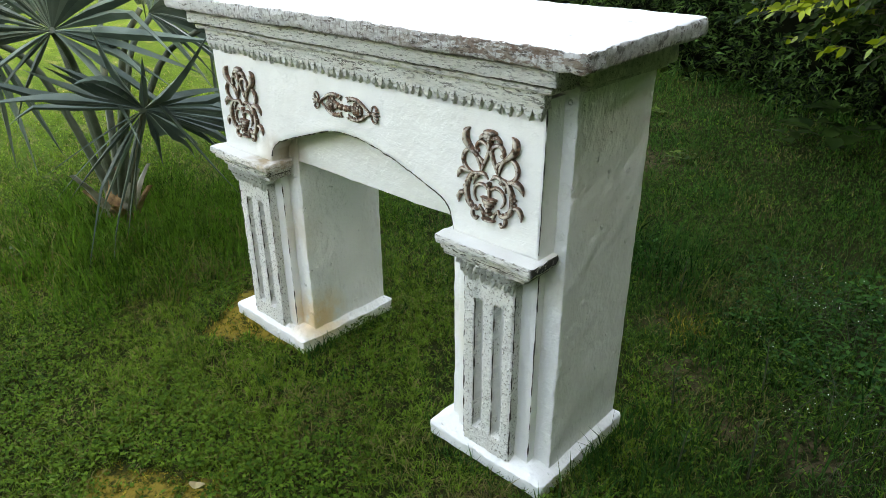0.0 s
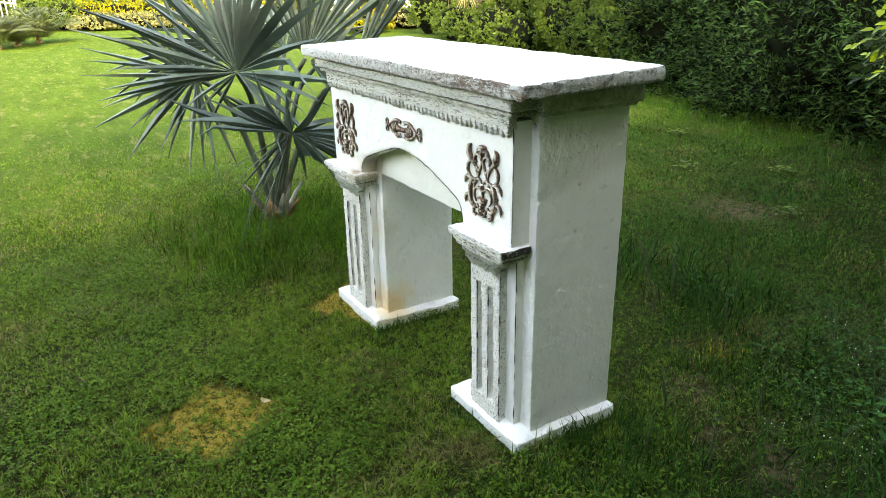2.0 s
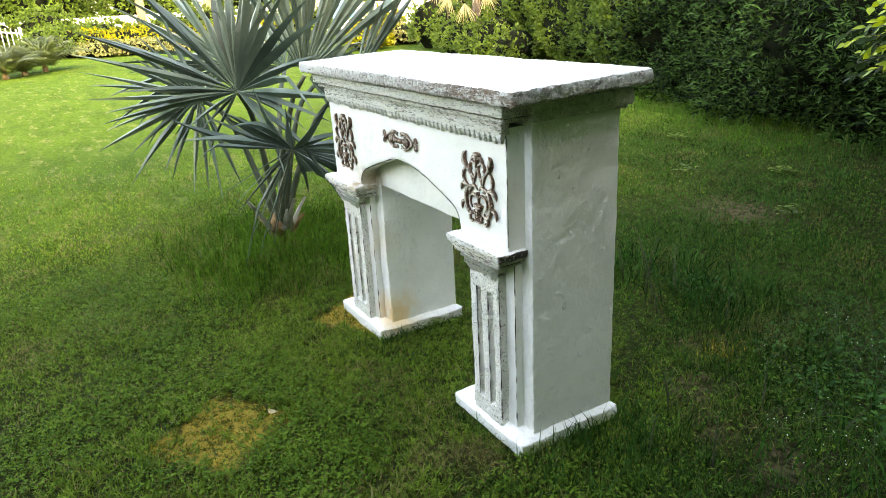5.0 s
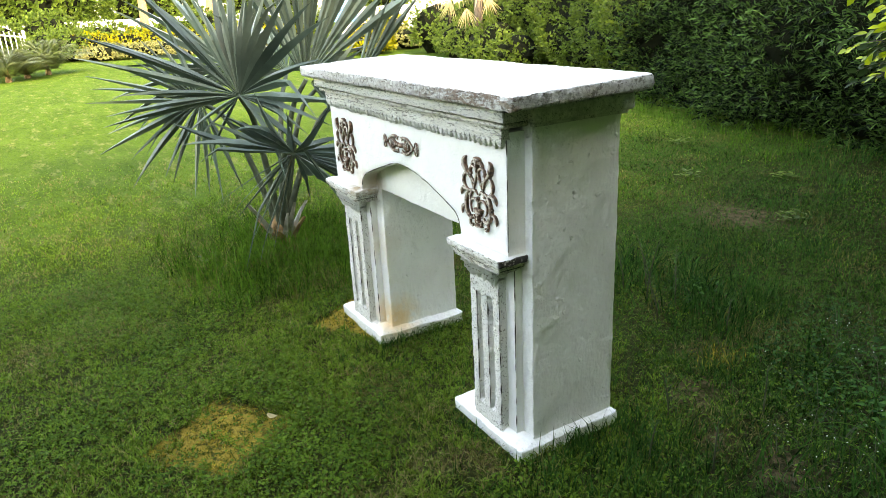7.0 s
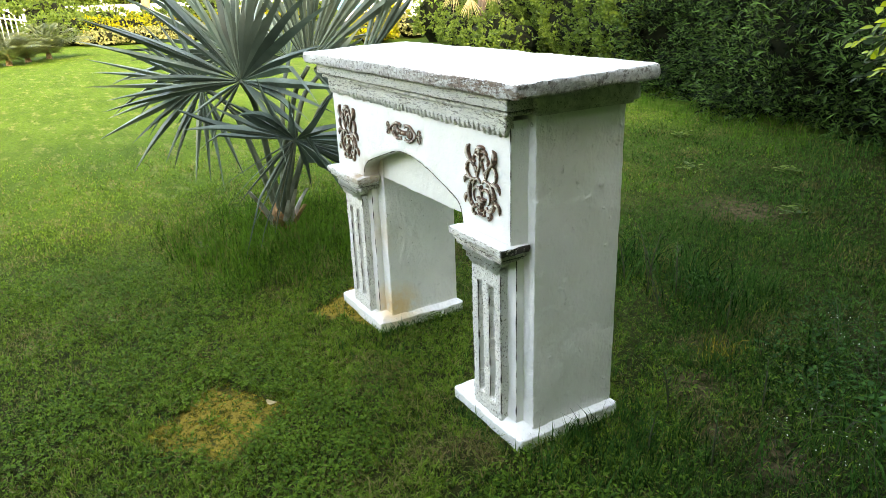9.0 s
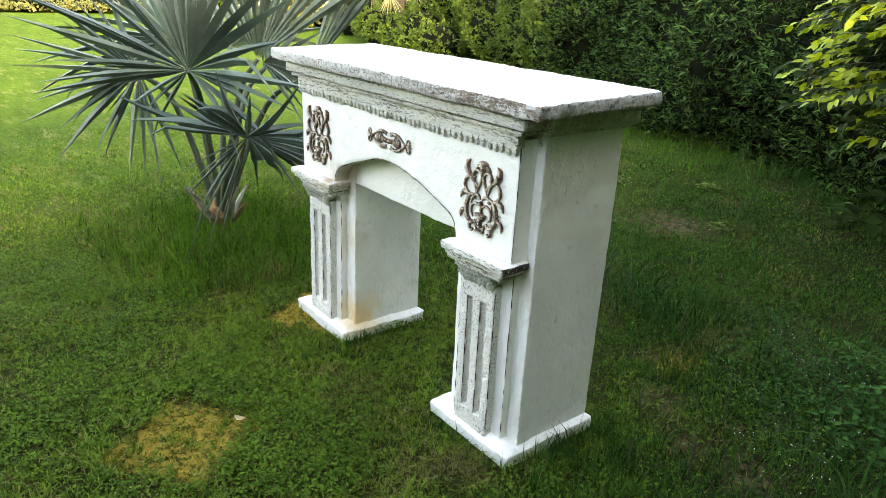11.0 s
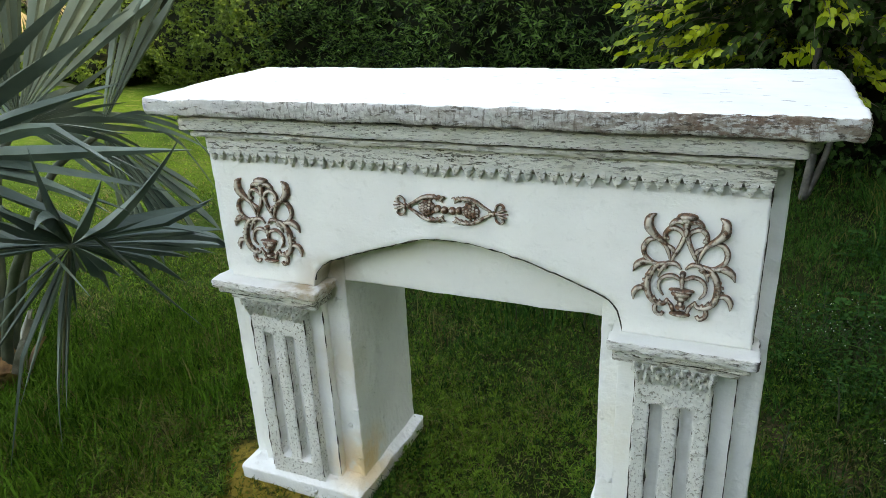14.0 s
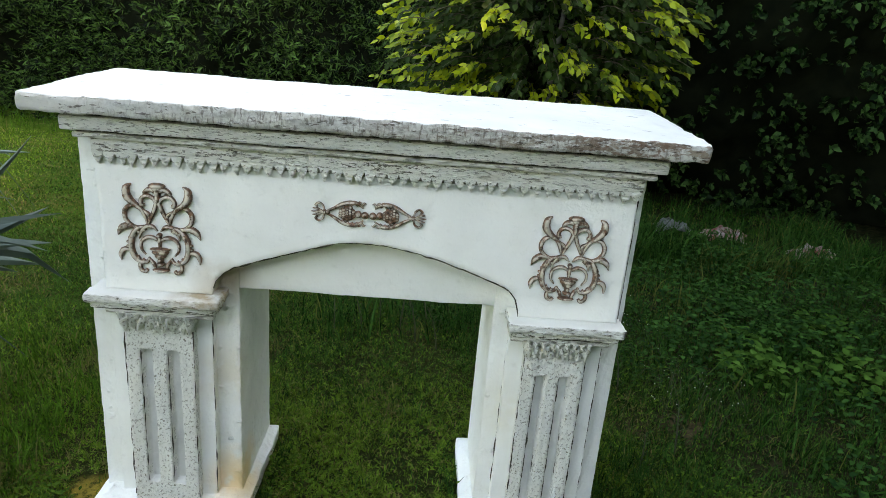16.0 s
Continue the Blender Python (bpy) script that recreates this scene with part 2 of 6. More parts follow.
def ground_mat():
    k = Mat("lawn_ground", 0.95)
    k.b.inputs["Specular IOR Level"].default_value = 0.03
    base = k.mix(k.step(k.noise(1.1, 5), 0.35, 0.65), (0.010, 0.017, 0.004), (0.025, 0.032, 0.008))
    base = k.mix(k.math("MULTIPLY", k.step(k.noise(38, 6, 0.7), 0.45, 0.65), 0.7), base, (0.060, 0.062, 0.020))
    base = k.mix(k.step(k.noise(21, 6, 0.7), 0.56, 0.66), base, (0.018, 0.024, 0.008))
    # barer earth where the lawn turns to weeds, its colour darkened for shade
    shaded_earth = k.step(k.math("ADD", k.axis(0), k.math("MULTIPLY", k.noise(2.0, 4), 0.6)), 1.05, 1.75)
    base = k.mix(k.math("MULTIPLY", shaded_earth, 0.8), base, k.mix(k.step(k.noise(30, 6, 0.7), 0.45, 0.62), (0.012, 0.014, 0.006), (0.045, 0.040, 0.020)))
    soil = k.math("MULTIPLY", k.step(k.noise(2.3, 5, 0.6), 0.60, 0.70), 0.6)
    for at, r in (((1.25, 0.71, 0), 0.16), ((0.78, 0.85, 0), 0.18), ((1.03, 0.65, 0), 0.12), ((0.60, 1.15, 0), 0.20), ((0.22, 1.55, 0), 0.30), ((-1.5, 0.0, 0), 0.7), ((-2.8, -0.6, 0), 0.5), ((-0.6, 2.8, 0), 0.5)):
        soil = k.math("MAXIMUM", soil, k.math("MULTIPLY", k.near(at, r, 0.6), k.step(k.noise(26, 6, 0.7), 0.42, 0.55)))
    soil_c = k.mix(k.noise(60, 4), (0.050, 0.036, 0.018), (0.165, 0.118, 0.066))
    c = k.mix(k.math("MULTIPLY", soil, 0.75), base, soil_c)
    # squares of yellowed turf where the mantel's feet stood before
    for (cx, cy), hu, hv in (((0.005, -0.82), 0.20, 0.20), ((-0.635, 0.050), 0.195, 0.195)):
        m = k.node("ShaderNodeMapping")
        m.vector_type = "TEXTURE"
        m.inputs["Location"].default_value = (cx, cy, 0)
        m.inputs["Rotation"].default_value = (0, 0, math.atan2(0.80, -0.60))
        k.link(k.co, m.inputs["Vector"])
        sep = k.nt.nodes.new("ShaderNodeSeparateXYZ")
        k.link(m.outputs[0], sep.inputs[0])
        ragged = k.math("MULTIPLY", k.noise(9, 5, 0.65), 0.17)
        inside = None
        for i, half in ((0, hu), (1, hv)):
            q = k.step(k.math("ADD", k.math("ABSOLUTE", sep.outputs[i], 0), ragged), half + 0.10, half + 0.04)
            inside = q if inside is None else k.math("MULTIPLY", inside, q)
        c = k.mix(k.math("MULTIPLY", k.math("MULTIPLY", inside, k.step(k.noise(11, 5, 0.65), 0.26, 0.42)), 0.92), c, k.mix(k.step(k.noise(36, 5, 0.7), 0.50, 0.62), (0.30, 0.21, 0.040), (0.050, 0.052, 0.012)))
    # further off the lawn is closely mown, and its blades blend to one yellow-green
    far = k.step(k.math("ADD", k.axis(0), k.math("MULTIPLY", k.noise(0.8, 4), 2.0)), 0.2, -2.6)
    mown = k.mix(k.step(k.noise(0.55, 5, 0.6), 0.35, 0.65), (0.042, 0.090, 0.008), (0.064, 0.118, 0.013))
    mown = k.mix(k.math("MULTIPLY", k.step(k.noise(1.7, 7, 0.74, k.stretch(0.5, 1.7, 1)), 0.47, 0.58), 0.7), mown, (0.027, 0.062, 0.007))
    mown = k.mix(k.math("MULTIPLY", k.step(k.noise(4.2, 7, 0.74, k.stretch(0.5, 1.7, 1)), 0.535, 0.62), 0.85), mown, (0.135, 0.145, 0.048))
    mown = k.mix(k.math("MULTIPLY", k.step(k.noise(26, 6, 0.75), 0.50, 0.62), 0.75), mown, (0.016, 0.036, 0.005))
    mown = k.mix(k.math("MULTIPLY", k.step(k.noise(75, 4, 0.7), 0.52, 0.64), 0.6), mown, (0.105, 0.165, 0.024))
    c = k.mix(far, c, mown)
    k.colour(c)
    k.bump(k.noise(45, 6, 0.7), 0.9, 0.02)
    k.bump(k.noise(6, 4), 0.6, 0.04)
    return k.m


def plain_mat(name, a, b, scale=8, rough=0.7, bump=0.3, metal=0.0):
    k = Mat(name, rough, metal)
    if rough > 0.85:
        k.b.inputs["Specular IOR Level"].default_value = 0.04
    k.colour(k.mix(k.step(k.noise(scale, 5), 0.35, 0.65), a, b))
    k.bump(k.noise(scale * 4, 4), bump, 0.01)
    return k.m


PAINT_SIDE = paint_mat("white_plaster_side", 0.55)
PAINT, WORN, EDGE, ROUGH, TOP, CAP, BRONZE = (paint_mat(), worn_mat("crackled_paint", (0.76, 0.745, 0.68), 0.95, 44, 0.565, 0.035, 0.95), edge_mat(), rough_mat(), top_mat(), cap_mat(), bronze_mat())
COPPER = bronze_mat("rubbed_sheen_copper", (0.42, 0.56))
GROUND = ground_mat()
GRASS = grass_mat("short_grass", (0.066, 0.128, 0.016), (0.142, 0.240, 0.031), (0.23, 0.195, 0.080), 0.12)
# weedy grass, with the shade behind and beside the mantel in its colour
WILD = grass_mat("shaded_wild_grass", (0.008, 0.034, 0.006), (0.052, 0.130, 0.022), (0.13, 0.12, 0.045), 0.06)
CLOVER = leaf_mat("clover_leaf", (0.020, 0.064, 0.006), (0.125, 0.225, 0.026), 0.3, 0.6, 3.0, 0.05)
WEED_LEAF = leaf_mat("weed_leaf", (0.008, 0.040, 0.010), (0.056, 0.170, 0.034), 0.35, 0.6, 4.0, 0.06)
LIGHT_WEED = leaf_mat("light_weed_leaf", (0.030, 0.095, 0.014), (0.115, 0.250, 0.045), 0.35, 0.6, 5.0, 0.06)
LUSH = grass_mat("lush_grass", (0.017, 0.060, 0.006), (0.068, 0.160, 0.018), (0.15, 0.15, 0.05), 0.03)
# long grass off the sunny lawn, its green darkened for shade
TALL = grass_mat("shaded_long_grass", (0.006, 0.030, 0.005), (0.036, 0.112, 0.022), (0.13, 0.15, 0.04), 0.03)
YELLOW_GRASS = grass_mat("yellowed_grass", (0.20, 0.16, 0.020), (0.40, 0.30, 0.046), (0.052, 0.098, 0.012), 0.42)
PALM = leaf_mat("blue_grey_palm", (0.010, 0.026, 0.020), (0.190, 0.262, 0.212), 0.10, 0.42, 5.0, 0.28)
PETIOLE = plain_mat("grey_green_petiole", (0.030, 0.048, 0.028), (0.085, 0.110, 0.072), 9, 0.6)
RIB = plain_mat("pale_leaf_base", (0.13, 0.14, 0.10), (0.30, 0.30, 0.25), 16, 0.6)
HUSK = plain_mat("brown_husk", (0.10, 0.055, 0.024), (0.36, 0.215, 0.095), 24, 0.8, 0.6)
GREY_BARK = plain_mat("grey_bark", (0.065, 0.062, 0.055), (0.14, 0.132, 0.118), 18, 0.85, 0.6)
BARK = plain_mat("bark", (0.045, 0.036, 0.026), (0.11, 0.088, 0.066), 14, 0.85, 0.8)
# the near-black leaf tone puts the hedge's inner shade into the colour
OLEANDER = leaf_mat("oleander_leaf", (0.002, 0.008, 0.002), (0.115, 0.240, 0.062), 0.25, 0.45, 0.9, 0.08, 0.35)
SMALL_LEAF = leaf_mat("small_hedge_leaf", (0.040, 0.080, 0.011), (0.168, 0.248, 0.042), 0.45)
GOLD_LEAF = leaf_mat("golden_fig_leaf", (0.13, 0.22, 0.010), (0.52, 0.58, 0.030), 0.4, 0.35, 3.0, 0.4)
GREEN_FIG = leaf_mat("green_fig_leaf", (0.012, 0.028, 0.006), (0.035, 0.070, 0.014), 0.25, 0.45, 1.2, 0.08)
# creeper leaves toned near-black for the deep shade they hang in
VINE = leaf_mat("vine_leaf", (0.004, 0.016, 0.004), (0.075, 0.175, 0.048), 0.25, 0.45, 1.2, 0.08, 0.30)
CROTON = leaf_mat("yellow_croton_leaf", (0.076, 0.111, 0.009), (0.442, 0.374, 0.014), 0.3, 0.5, 2.2)
CREAM = leaf_mat("cream_variegated_leaf", (0.085, 0.119, 0.034), (0.391, 0.357, 0.153), 0.3, 0.5, 2.2)
# near-black core: the shade between leaves, put into a solid colour
DARK_CORE = plain_mat("leaf_shade_core", (0.004, 0.006, 0.003), (0.010, 0.012, 0.006), 6, 0.95)
TAN_FROND = leaf_mat("dry_frond", (0.42, 0.33, 0.17), (0.66, 0.56, 0.36), 0.3, 0.7)
FEATHER = leaf_mat("feather_leaf", (0.056, 0.080, 0.018), (0.152, 0.184, 0.048), 0.35)
WALL_DARK = plain_mat("dark_grey_wall", (0.055, 0.058, 0.050), (0.12, 0.12, 0.105), 5, 0.9, 0.6)
WALL_WHITE = plain_mat("white_wall", (0.72, 0.71, 0.68), (0.82, 0.81, 0.78), 2, 0.8)
WHITE_METAL = plain_mat("white_metal", (0.74, 0.75, 0.76), (0.82, 0.82, 0.82), 5, 0.4, 0.05)
BLUE = plain_mat("blue_paint", (0.05, 0.22, 0.55), (0.08, 0.30, 0.65), 3, 0.5)
BAG_GREY = plain_mat("grey_plastic", (0.03, 0.032, 0.034), (0.17, 0.18, 0.18), 9, 0.35, 0.4)
BAG_RED = plain_mat("red_plastic", (0.24, 0.030, 0.030), (0.36, 0.32, 0.31), 14, 0.4, 0.4)
STALK = plain_mat("dark_stalk", (0.035, 0.040, 0.020), (0.075, 0.085, 0.04), 20, 0.8)
FLOWER = plain_mat("tiny_white_flower", (0.66, 0.68, 0.62), (0.78, 0.80, 0.74), 20, 0.7)
# for grimy joints, and for gaps whose shade is painted in
GRIME_SHADE = plain_mat("dark_grime_shade", (0.035, 0.032, 0.027), (0.10, 0.09, 0.075), 30, 0.9)
TOOTH_SHADE = plain_mat("tooth_gap_shade", (0.10, 0.092, 0.076), (0.38, 0.36, 0.32), 40, 0.9)
# flute floors, slightly greyer than the boards' base paint
SLOT = plain_mat("grey_slot_paint", (0.62, 0.62, 0.585), (0.73, 0.725, 0.69), 22, 0.8)
GRIMY = worn_mat("grimy_moulding_paint", (0.55, 0.53, 0.46), 0.8, 26, 0.50, 0.08)
# weathered side trim, its tone darkened for the shade under the shelf
SIDE_TRIM = worn_mat("weathered_shaded_side_paint", (0.46, 0.455, 0.43), 4.0, 9, 0.44, 0.25, 0.6)
TRIM = worn_mat("dirty_trim_paint", (0.71, 0.69, 0.60), 1.10, 40, 0.555, 0.03, 1.0)
TOOTH = worn_mat("tooth_paint", (0.76, 0.745, 0.68), 0.9, 30, 0.61, 0.05, 0.8)
BELT = plain_mat("light_screen_leaf", (0.020, 0.038, 0.012), (0.05, 0.08, 0.022), 0.8, 0.9, 0.8)


# ---- building helpers ----


def obj(name, verts, faces, material, smooth=True):
    me = bpy.data.meshes.new(name)
    me.from_pydata(verts, [], faces)
    me.materials.append(material)
    if smooth:
        me.polygons.foreach_set("use_smooth", [True] * len(me.polygons))
    me.update()
    return new(name, me)


def under(ob, parent, label=""):
    """Makes ob a part of parent without moving it."""
    ob.parent = parent
    if parent.parent is None:
        ob.matrix_parent_inverse = Matrix.Translation(-parent.location)
    return tagged(ob, label)


def part(name, bm, material, parent, label=""):
    me = bpy.data.meshes.new(name)
    bm.normal_update()
    bm.to_mesh(me)
    bm.free()
    for m in (material if isinstance(material, tuple) else (material,)):
        me.materials.append(m)
    return under(new(name, me), parent, label)


def wobble(p, amount):
    return p + noise.noise_vector(p * 7.0) * amount + noise.noise_vector(p * 34.0) * (amount * 0.45)


def rbox(bm, lo, hi, r=0.006, step=0.03, wob=0.002, rough_edge=0.0):
    """A box with rounded, slightly uneven faces and edges."""
    axes = []
    for a, b in zip(lo, hi):
        length = b - a
        q = min(r, length * 0.45)
        n = max(1, int(round((length - 2 * q) / step)))
        axes.append([0, 0.3 * q, q] + [q + (length - 2 * q) * i / n for i in range(1, n)] + [length - q, length - 0.3 * q, length])
    size = [len(a) for a in axes]
    made = {}

    def vert(i):
        if i not in made:
            p = Vector([axes[d][i[d]] for d in range(3)])
            length = Vector([axes[d][-1] for d in range(3)])
            rr = [min(r, length[d] * 0.45) for d in range(3)]
            inner = Vector([min(max(p[d], rr[d]), length[d] - rr[d]) for d in range(3)])
            off = p - inner
            q = min(rr)
            if off.length > 0:
                scaled = Vector([off[d] / rr[d] for d in range(3)]).normalized()
                off = Vector([scaled[d] * rr[d] for d in range(3)])
            edge = sum(abs(off[d]) > 1e-6 for d in range(3)) >= 2
            p = Vector(lo) + inner + off
            p = wobble(p, wob)
            if edge and rough_edge:
                p += noise.noise_vector(p * 60.0) * rough_edge
            made[i] = bm.verts.new(p)
        return made[i]

    for d in range(3):
        u, v = (d + 1) % 3, (d + 2) % 3
        for end in (0, size[d] - 1):
            for i in range(size[u] - 1):
                for j in range(size[v] - 1):
                    ring = []
                    for di, dj in ((0, 0), (1, 0), (1, 1), (0, 1)):
                        k = [0, 0, 0]
                        k[d], k[u], k[v] = end, i + di, j + dj
                        ring.append(vert(tuple(k)))
                    f = bm.faces.new(ring if end else ring[::-1])
                    f.smooth = True
    return bm


def panel(bm, xs, rows, z_of, y_of, y_back, wob=0.0015):
    """A board with its face towards -y: z_of(x, t) and y_of(x, t) shape the face, skirts run back to y_back."""
    grid = [[bm.verts.new(wobble(Vector((x, y_of(x, t), z_of(x, t))), wob)) for t in rows] for x in xs]
    for i in range(len(xs) - 1):
        for j in range(len(rows) - 1):
            f = bm.faces.new((grid[i][j], grid[i + 1][j], grid[i + 1][j + 1], grid[i][j + 1]))
            f.smooth = True
    rim = [grid[i][0] for i in range(len(xs))] + grid[-1][1:] + [grid[i][-1] for i in range(len(xs) - 2, -1, -1)] + grid[0][-2:0:-1]
    back = [bm.verts.new((v.co.x, y_back, v.co.z)) for v in rim]
    for i in range(len(rim)):
        j = (i + 1) % len(rim)
        bm.faces.new((rim[j], rim[i], back[i], back[j]))
    return bm


def tube(bm, pts, radii, sides=6, flat=1.0, cap=True):
    """A tapered tube along points. flat squeezes it along y, for relief work."""
    pts = [Vector(p) for p in pts]
    rings = []
    ref = Vector((0.31, 0.87, 0.38))
    for i, p in enumerate(pts):
        d = (pts[min(i + 1, len(pts) - 1)] - pts[max(i - 1, 0)]).normalized()
        a = d.cross(ref).normalized()
        b = d.cross(a).normalized()
        ring = []
        for s in range(sides):
            o = (a * math.cos(2 * math.pi * s / sides) + b * math.sin(2 * math.pi * s / sides)) * radii[i]
            o.y *= flat
            ring.append(bm.verts.new(p + o))
        rings.append(ring)
    for r0, r1 in zip(rings, rings[1:]):
        for s in range(sides):
            f = bm.faces.new((r0[s], r0[(s + 1) % sides], r1[(s + 1) % sides], r1[s]))
            f.smooth = True
    if cap:
        bm.faces.new(rings[0][::-1])
        bm.faces.new(rings[-1])
    return bm


def smooth_line(pts, n=14):
    """Catmull-Rom through the points."""
    pts = [Vector(p) for p in pts]
    full = [pts[0] * 2 - pts[1]] + pts + [pts[-1] * 2 - pts[-2]]
    out = []
    per = max(2, n // (len(pts) - 1))
    for i in range(1, len(full) - 2):
        for s in range(per):
            t = s / per
            a, b, c, d = full[i - 1:i + 3]
            out.append(0.5 * ((2 * b) + (c - a) * t + (2 * a - 5 * b + 4 * c - d) * t * t + (3 * b - a - 3 * c + d) * t ** 3))
    return out + [pts[-1]]


def mesh_np(name, verts, tris, material, smooth=False):
    """An object from arrays of corners and triangles."""
    me = bpy.data.meshes.new(name)
    me.vertices.add(len(verts))
    me.vertices.foreach_set("co", np.ascontiguousarray(verts, dtype=np.float32).ravel())
    me.loops.add(tris.size)
    me.loops.foreach_set("vertex_index", np.ascontiguousarray(tris, dtype=np.int32).ravel())
    me.polygons.add(len(tris))
    me.polygons.foreach_set("loop_start", np.arange(0, tris.size, 3, dtype=np.int32))
    if smooth:
        me.polygons.foreach_set("use_smooth", np.ones(len(tris), dtype=bool))
    me.materials.append(material)
    me.update(calc_edges=True)
    me.validate()
    return new(name, me)


rng = np.random.default_rng(7)


def unit(v):
    return v / np.maximum(np.linalg.norm(v, axis=-1, keepdims=True), 1e-9)


def blade_arrays(p, h, w, lean=0.5):
    """Bent grass blades standing at the points p: five corners and three triangles each."""
    n = len(p)
    a = rng.uniform(0, 2 * np.pi, n)
    side = np.stack([np.cos(a), np.sin(a), np.zeros(n)], 1)
    b = rng.uniform(0, 2 * np.pi, n)
    tilt = np.stack([np.cos(b), np.sin(b), np.zeros(n)], 1) * (rng.uniform(0.1, 1.0, n) * lean)[:, None]
    up = np.array([0, 0, 1.0])
    m = p + h[:, None] * 0.55 * up + tilt * h[:, None] * 0.35
    t = p + h[:, None] * (up * (1 - 0.25 * np.linalg.norm(tilt, axis=1)[:, None])) + tilt * h[:, None] * 1.05
    s = side * w[:, None] / 2
    v = np.stack([p - s, p + s, m + s * 0.8, m - s * 0.8, t], 1).reshape(-1, 3)
    base = (np.arange(n) * 5)[:, None]
    tri = np.concatenate([base + [0, 1, 2], base + [0, 2, 3], base + [3, 2, 4]], 1).reshape(-1, 3)
    return v, tri


def leaf_arrays(p, d, nrm, length, width, fold=0.25, droop=0.0):
    """Pointed leaves, folded along the midrib: five corners and four triangles each."""
    d = unit(d)
    side = unit(np.cross(d, nrm))
    up = np.cross(side, d)
    length, width = length[:, None], width[:, None]
    mid = p + d * length * 0.45
    tip = p + d * length - np.array([0, 0, 1.0]) * length * droop
    l = mid + side * width / 2 + up * width * fold
    r = mid - side * width / 2 + up * width * fold
    v = np.stack([p, l, mid, r, tip], 1).reshape(-1, 3)
    base = (np.arange(len(p)) * 5)[:, None]
    tri = np.concatenate([base + [0, 2, 1], base + [0, 3, 2], base + [1, 2, 4], base + [2, 3, 4]], 1).reshape(-1, 3)
    return v, tri


def ovate_arrays(p, d, nrm, length, width, fold=0.15, droop=0.1):
    """Broader, rounder leaves with a bent midrib: seven corners and six triangles each."""
    d = unit(d)
    side = unit(np.cross(d, nrm))
    up = np.cross(side, d)
    length, width = length[:, None], width[:, None]
    down = np.array([0, 0, 1.0]) * length * droop
    ring = [p]
    for f, w in ((0.20, 0.40), (0.55, 0.44)):
        ring.append(p + d * length * f + side * width * w + up * width * fold - down * f * f)
    ring.append(p + d * length - down)
    for f, w in ((0.55, 0.44), (0.20, 0.40)):
        ring.append(p + d * length * f - side * width * w + up * width * fold - down * f * f)
    ring.append(p + d * length * 0.42 - down * 0.18)
    v = np.stack(ring, 1).reshape(-1, 3)
    base = (np.arange(len(p)) * 7)[:, None]
    tri = np.concatenate([base + [i, 6, (i + 1) % 6] for i in range(6)], 1).reshape(-1, 3)
    return v, tri


def fnoise(x, y, s=0.0):
    """Cheap smooth noise on arrays, about -1 to 1."""
    return (np.sin(x * 1.7 + s + 1.3 * np.sin(y * 1.1 + s * 2)) + np.sin(y * 2.3 - s + 1.7 * np.sin(x * 0.9 - s)) + np.sin((x + y) * 3.1 + s * 3)) / 3


def thing(name, label, category, at=(0, 0, 0), kind="", group=""):
    e = new(name)
    e.location = at
    return tagged(e, label, category, group, kind)


# ---- ground ----
def ground():
    xs = sorted(set([-400, -200, -120, -80, -60, -45, -35, -28, -22, -18, -14, -11, -9, -7.5, -6, -5] + [round(-4.2 + 0.12 * i, 3) for i in range(66)] + [4, 5, 7, 10, 20, 60, 200, 400]))
    ys = sorted(set([-400, -150, -60, -25, -12, -7, -5, -4, -3] + [round(-2.4 + 0.12 * i, 3) for i in range(66)] + [6, 7, 8, 9, 10, 12, 15, 20, 30, 60, 150, 400]))
    verts = []
    for y in ys:
        for x in xs:
            near = max(0.0, 1 - max(abs(x) / 6, abs(y) / 7))
            verts.append((x, y, -0.012 + near * 0.014 * noise.noise((x * 1.3, y * 1.3, 0))))
    n = len(xs)
    faces = [(j * n + i, j * n + i + 1, (j + 1) * n + i + 1, (j + 1) * n + i) for j in range(len(ys) - 1) for i in range(n - 1)]
    return tagged(obj("ground", verts, faces, GROUND), "uneven garden lawn with worn bare soil patches", "lawn", kind="structure")


ground()


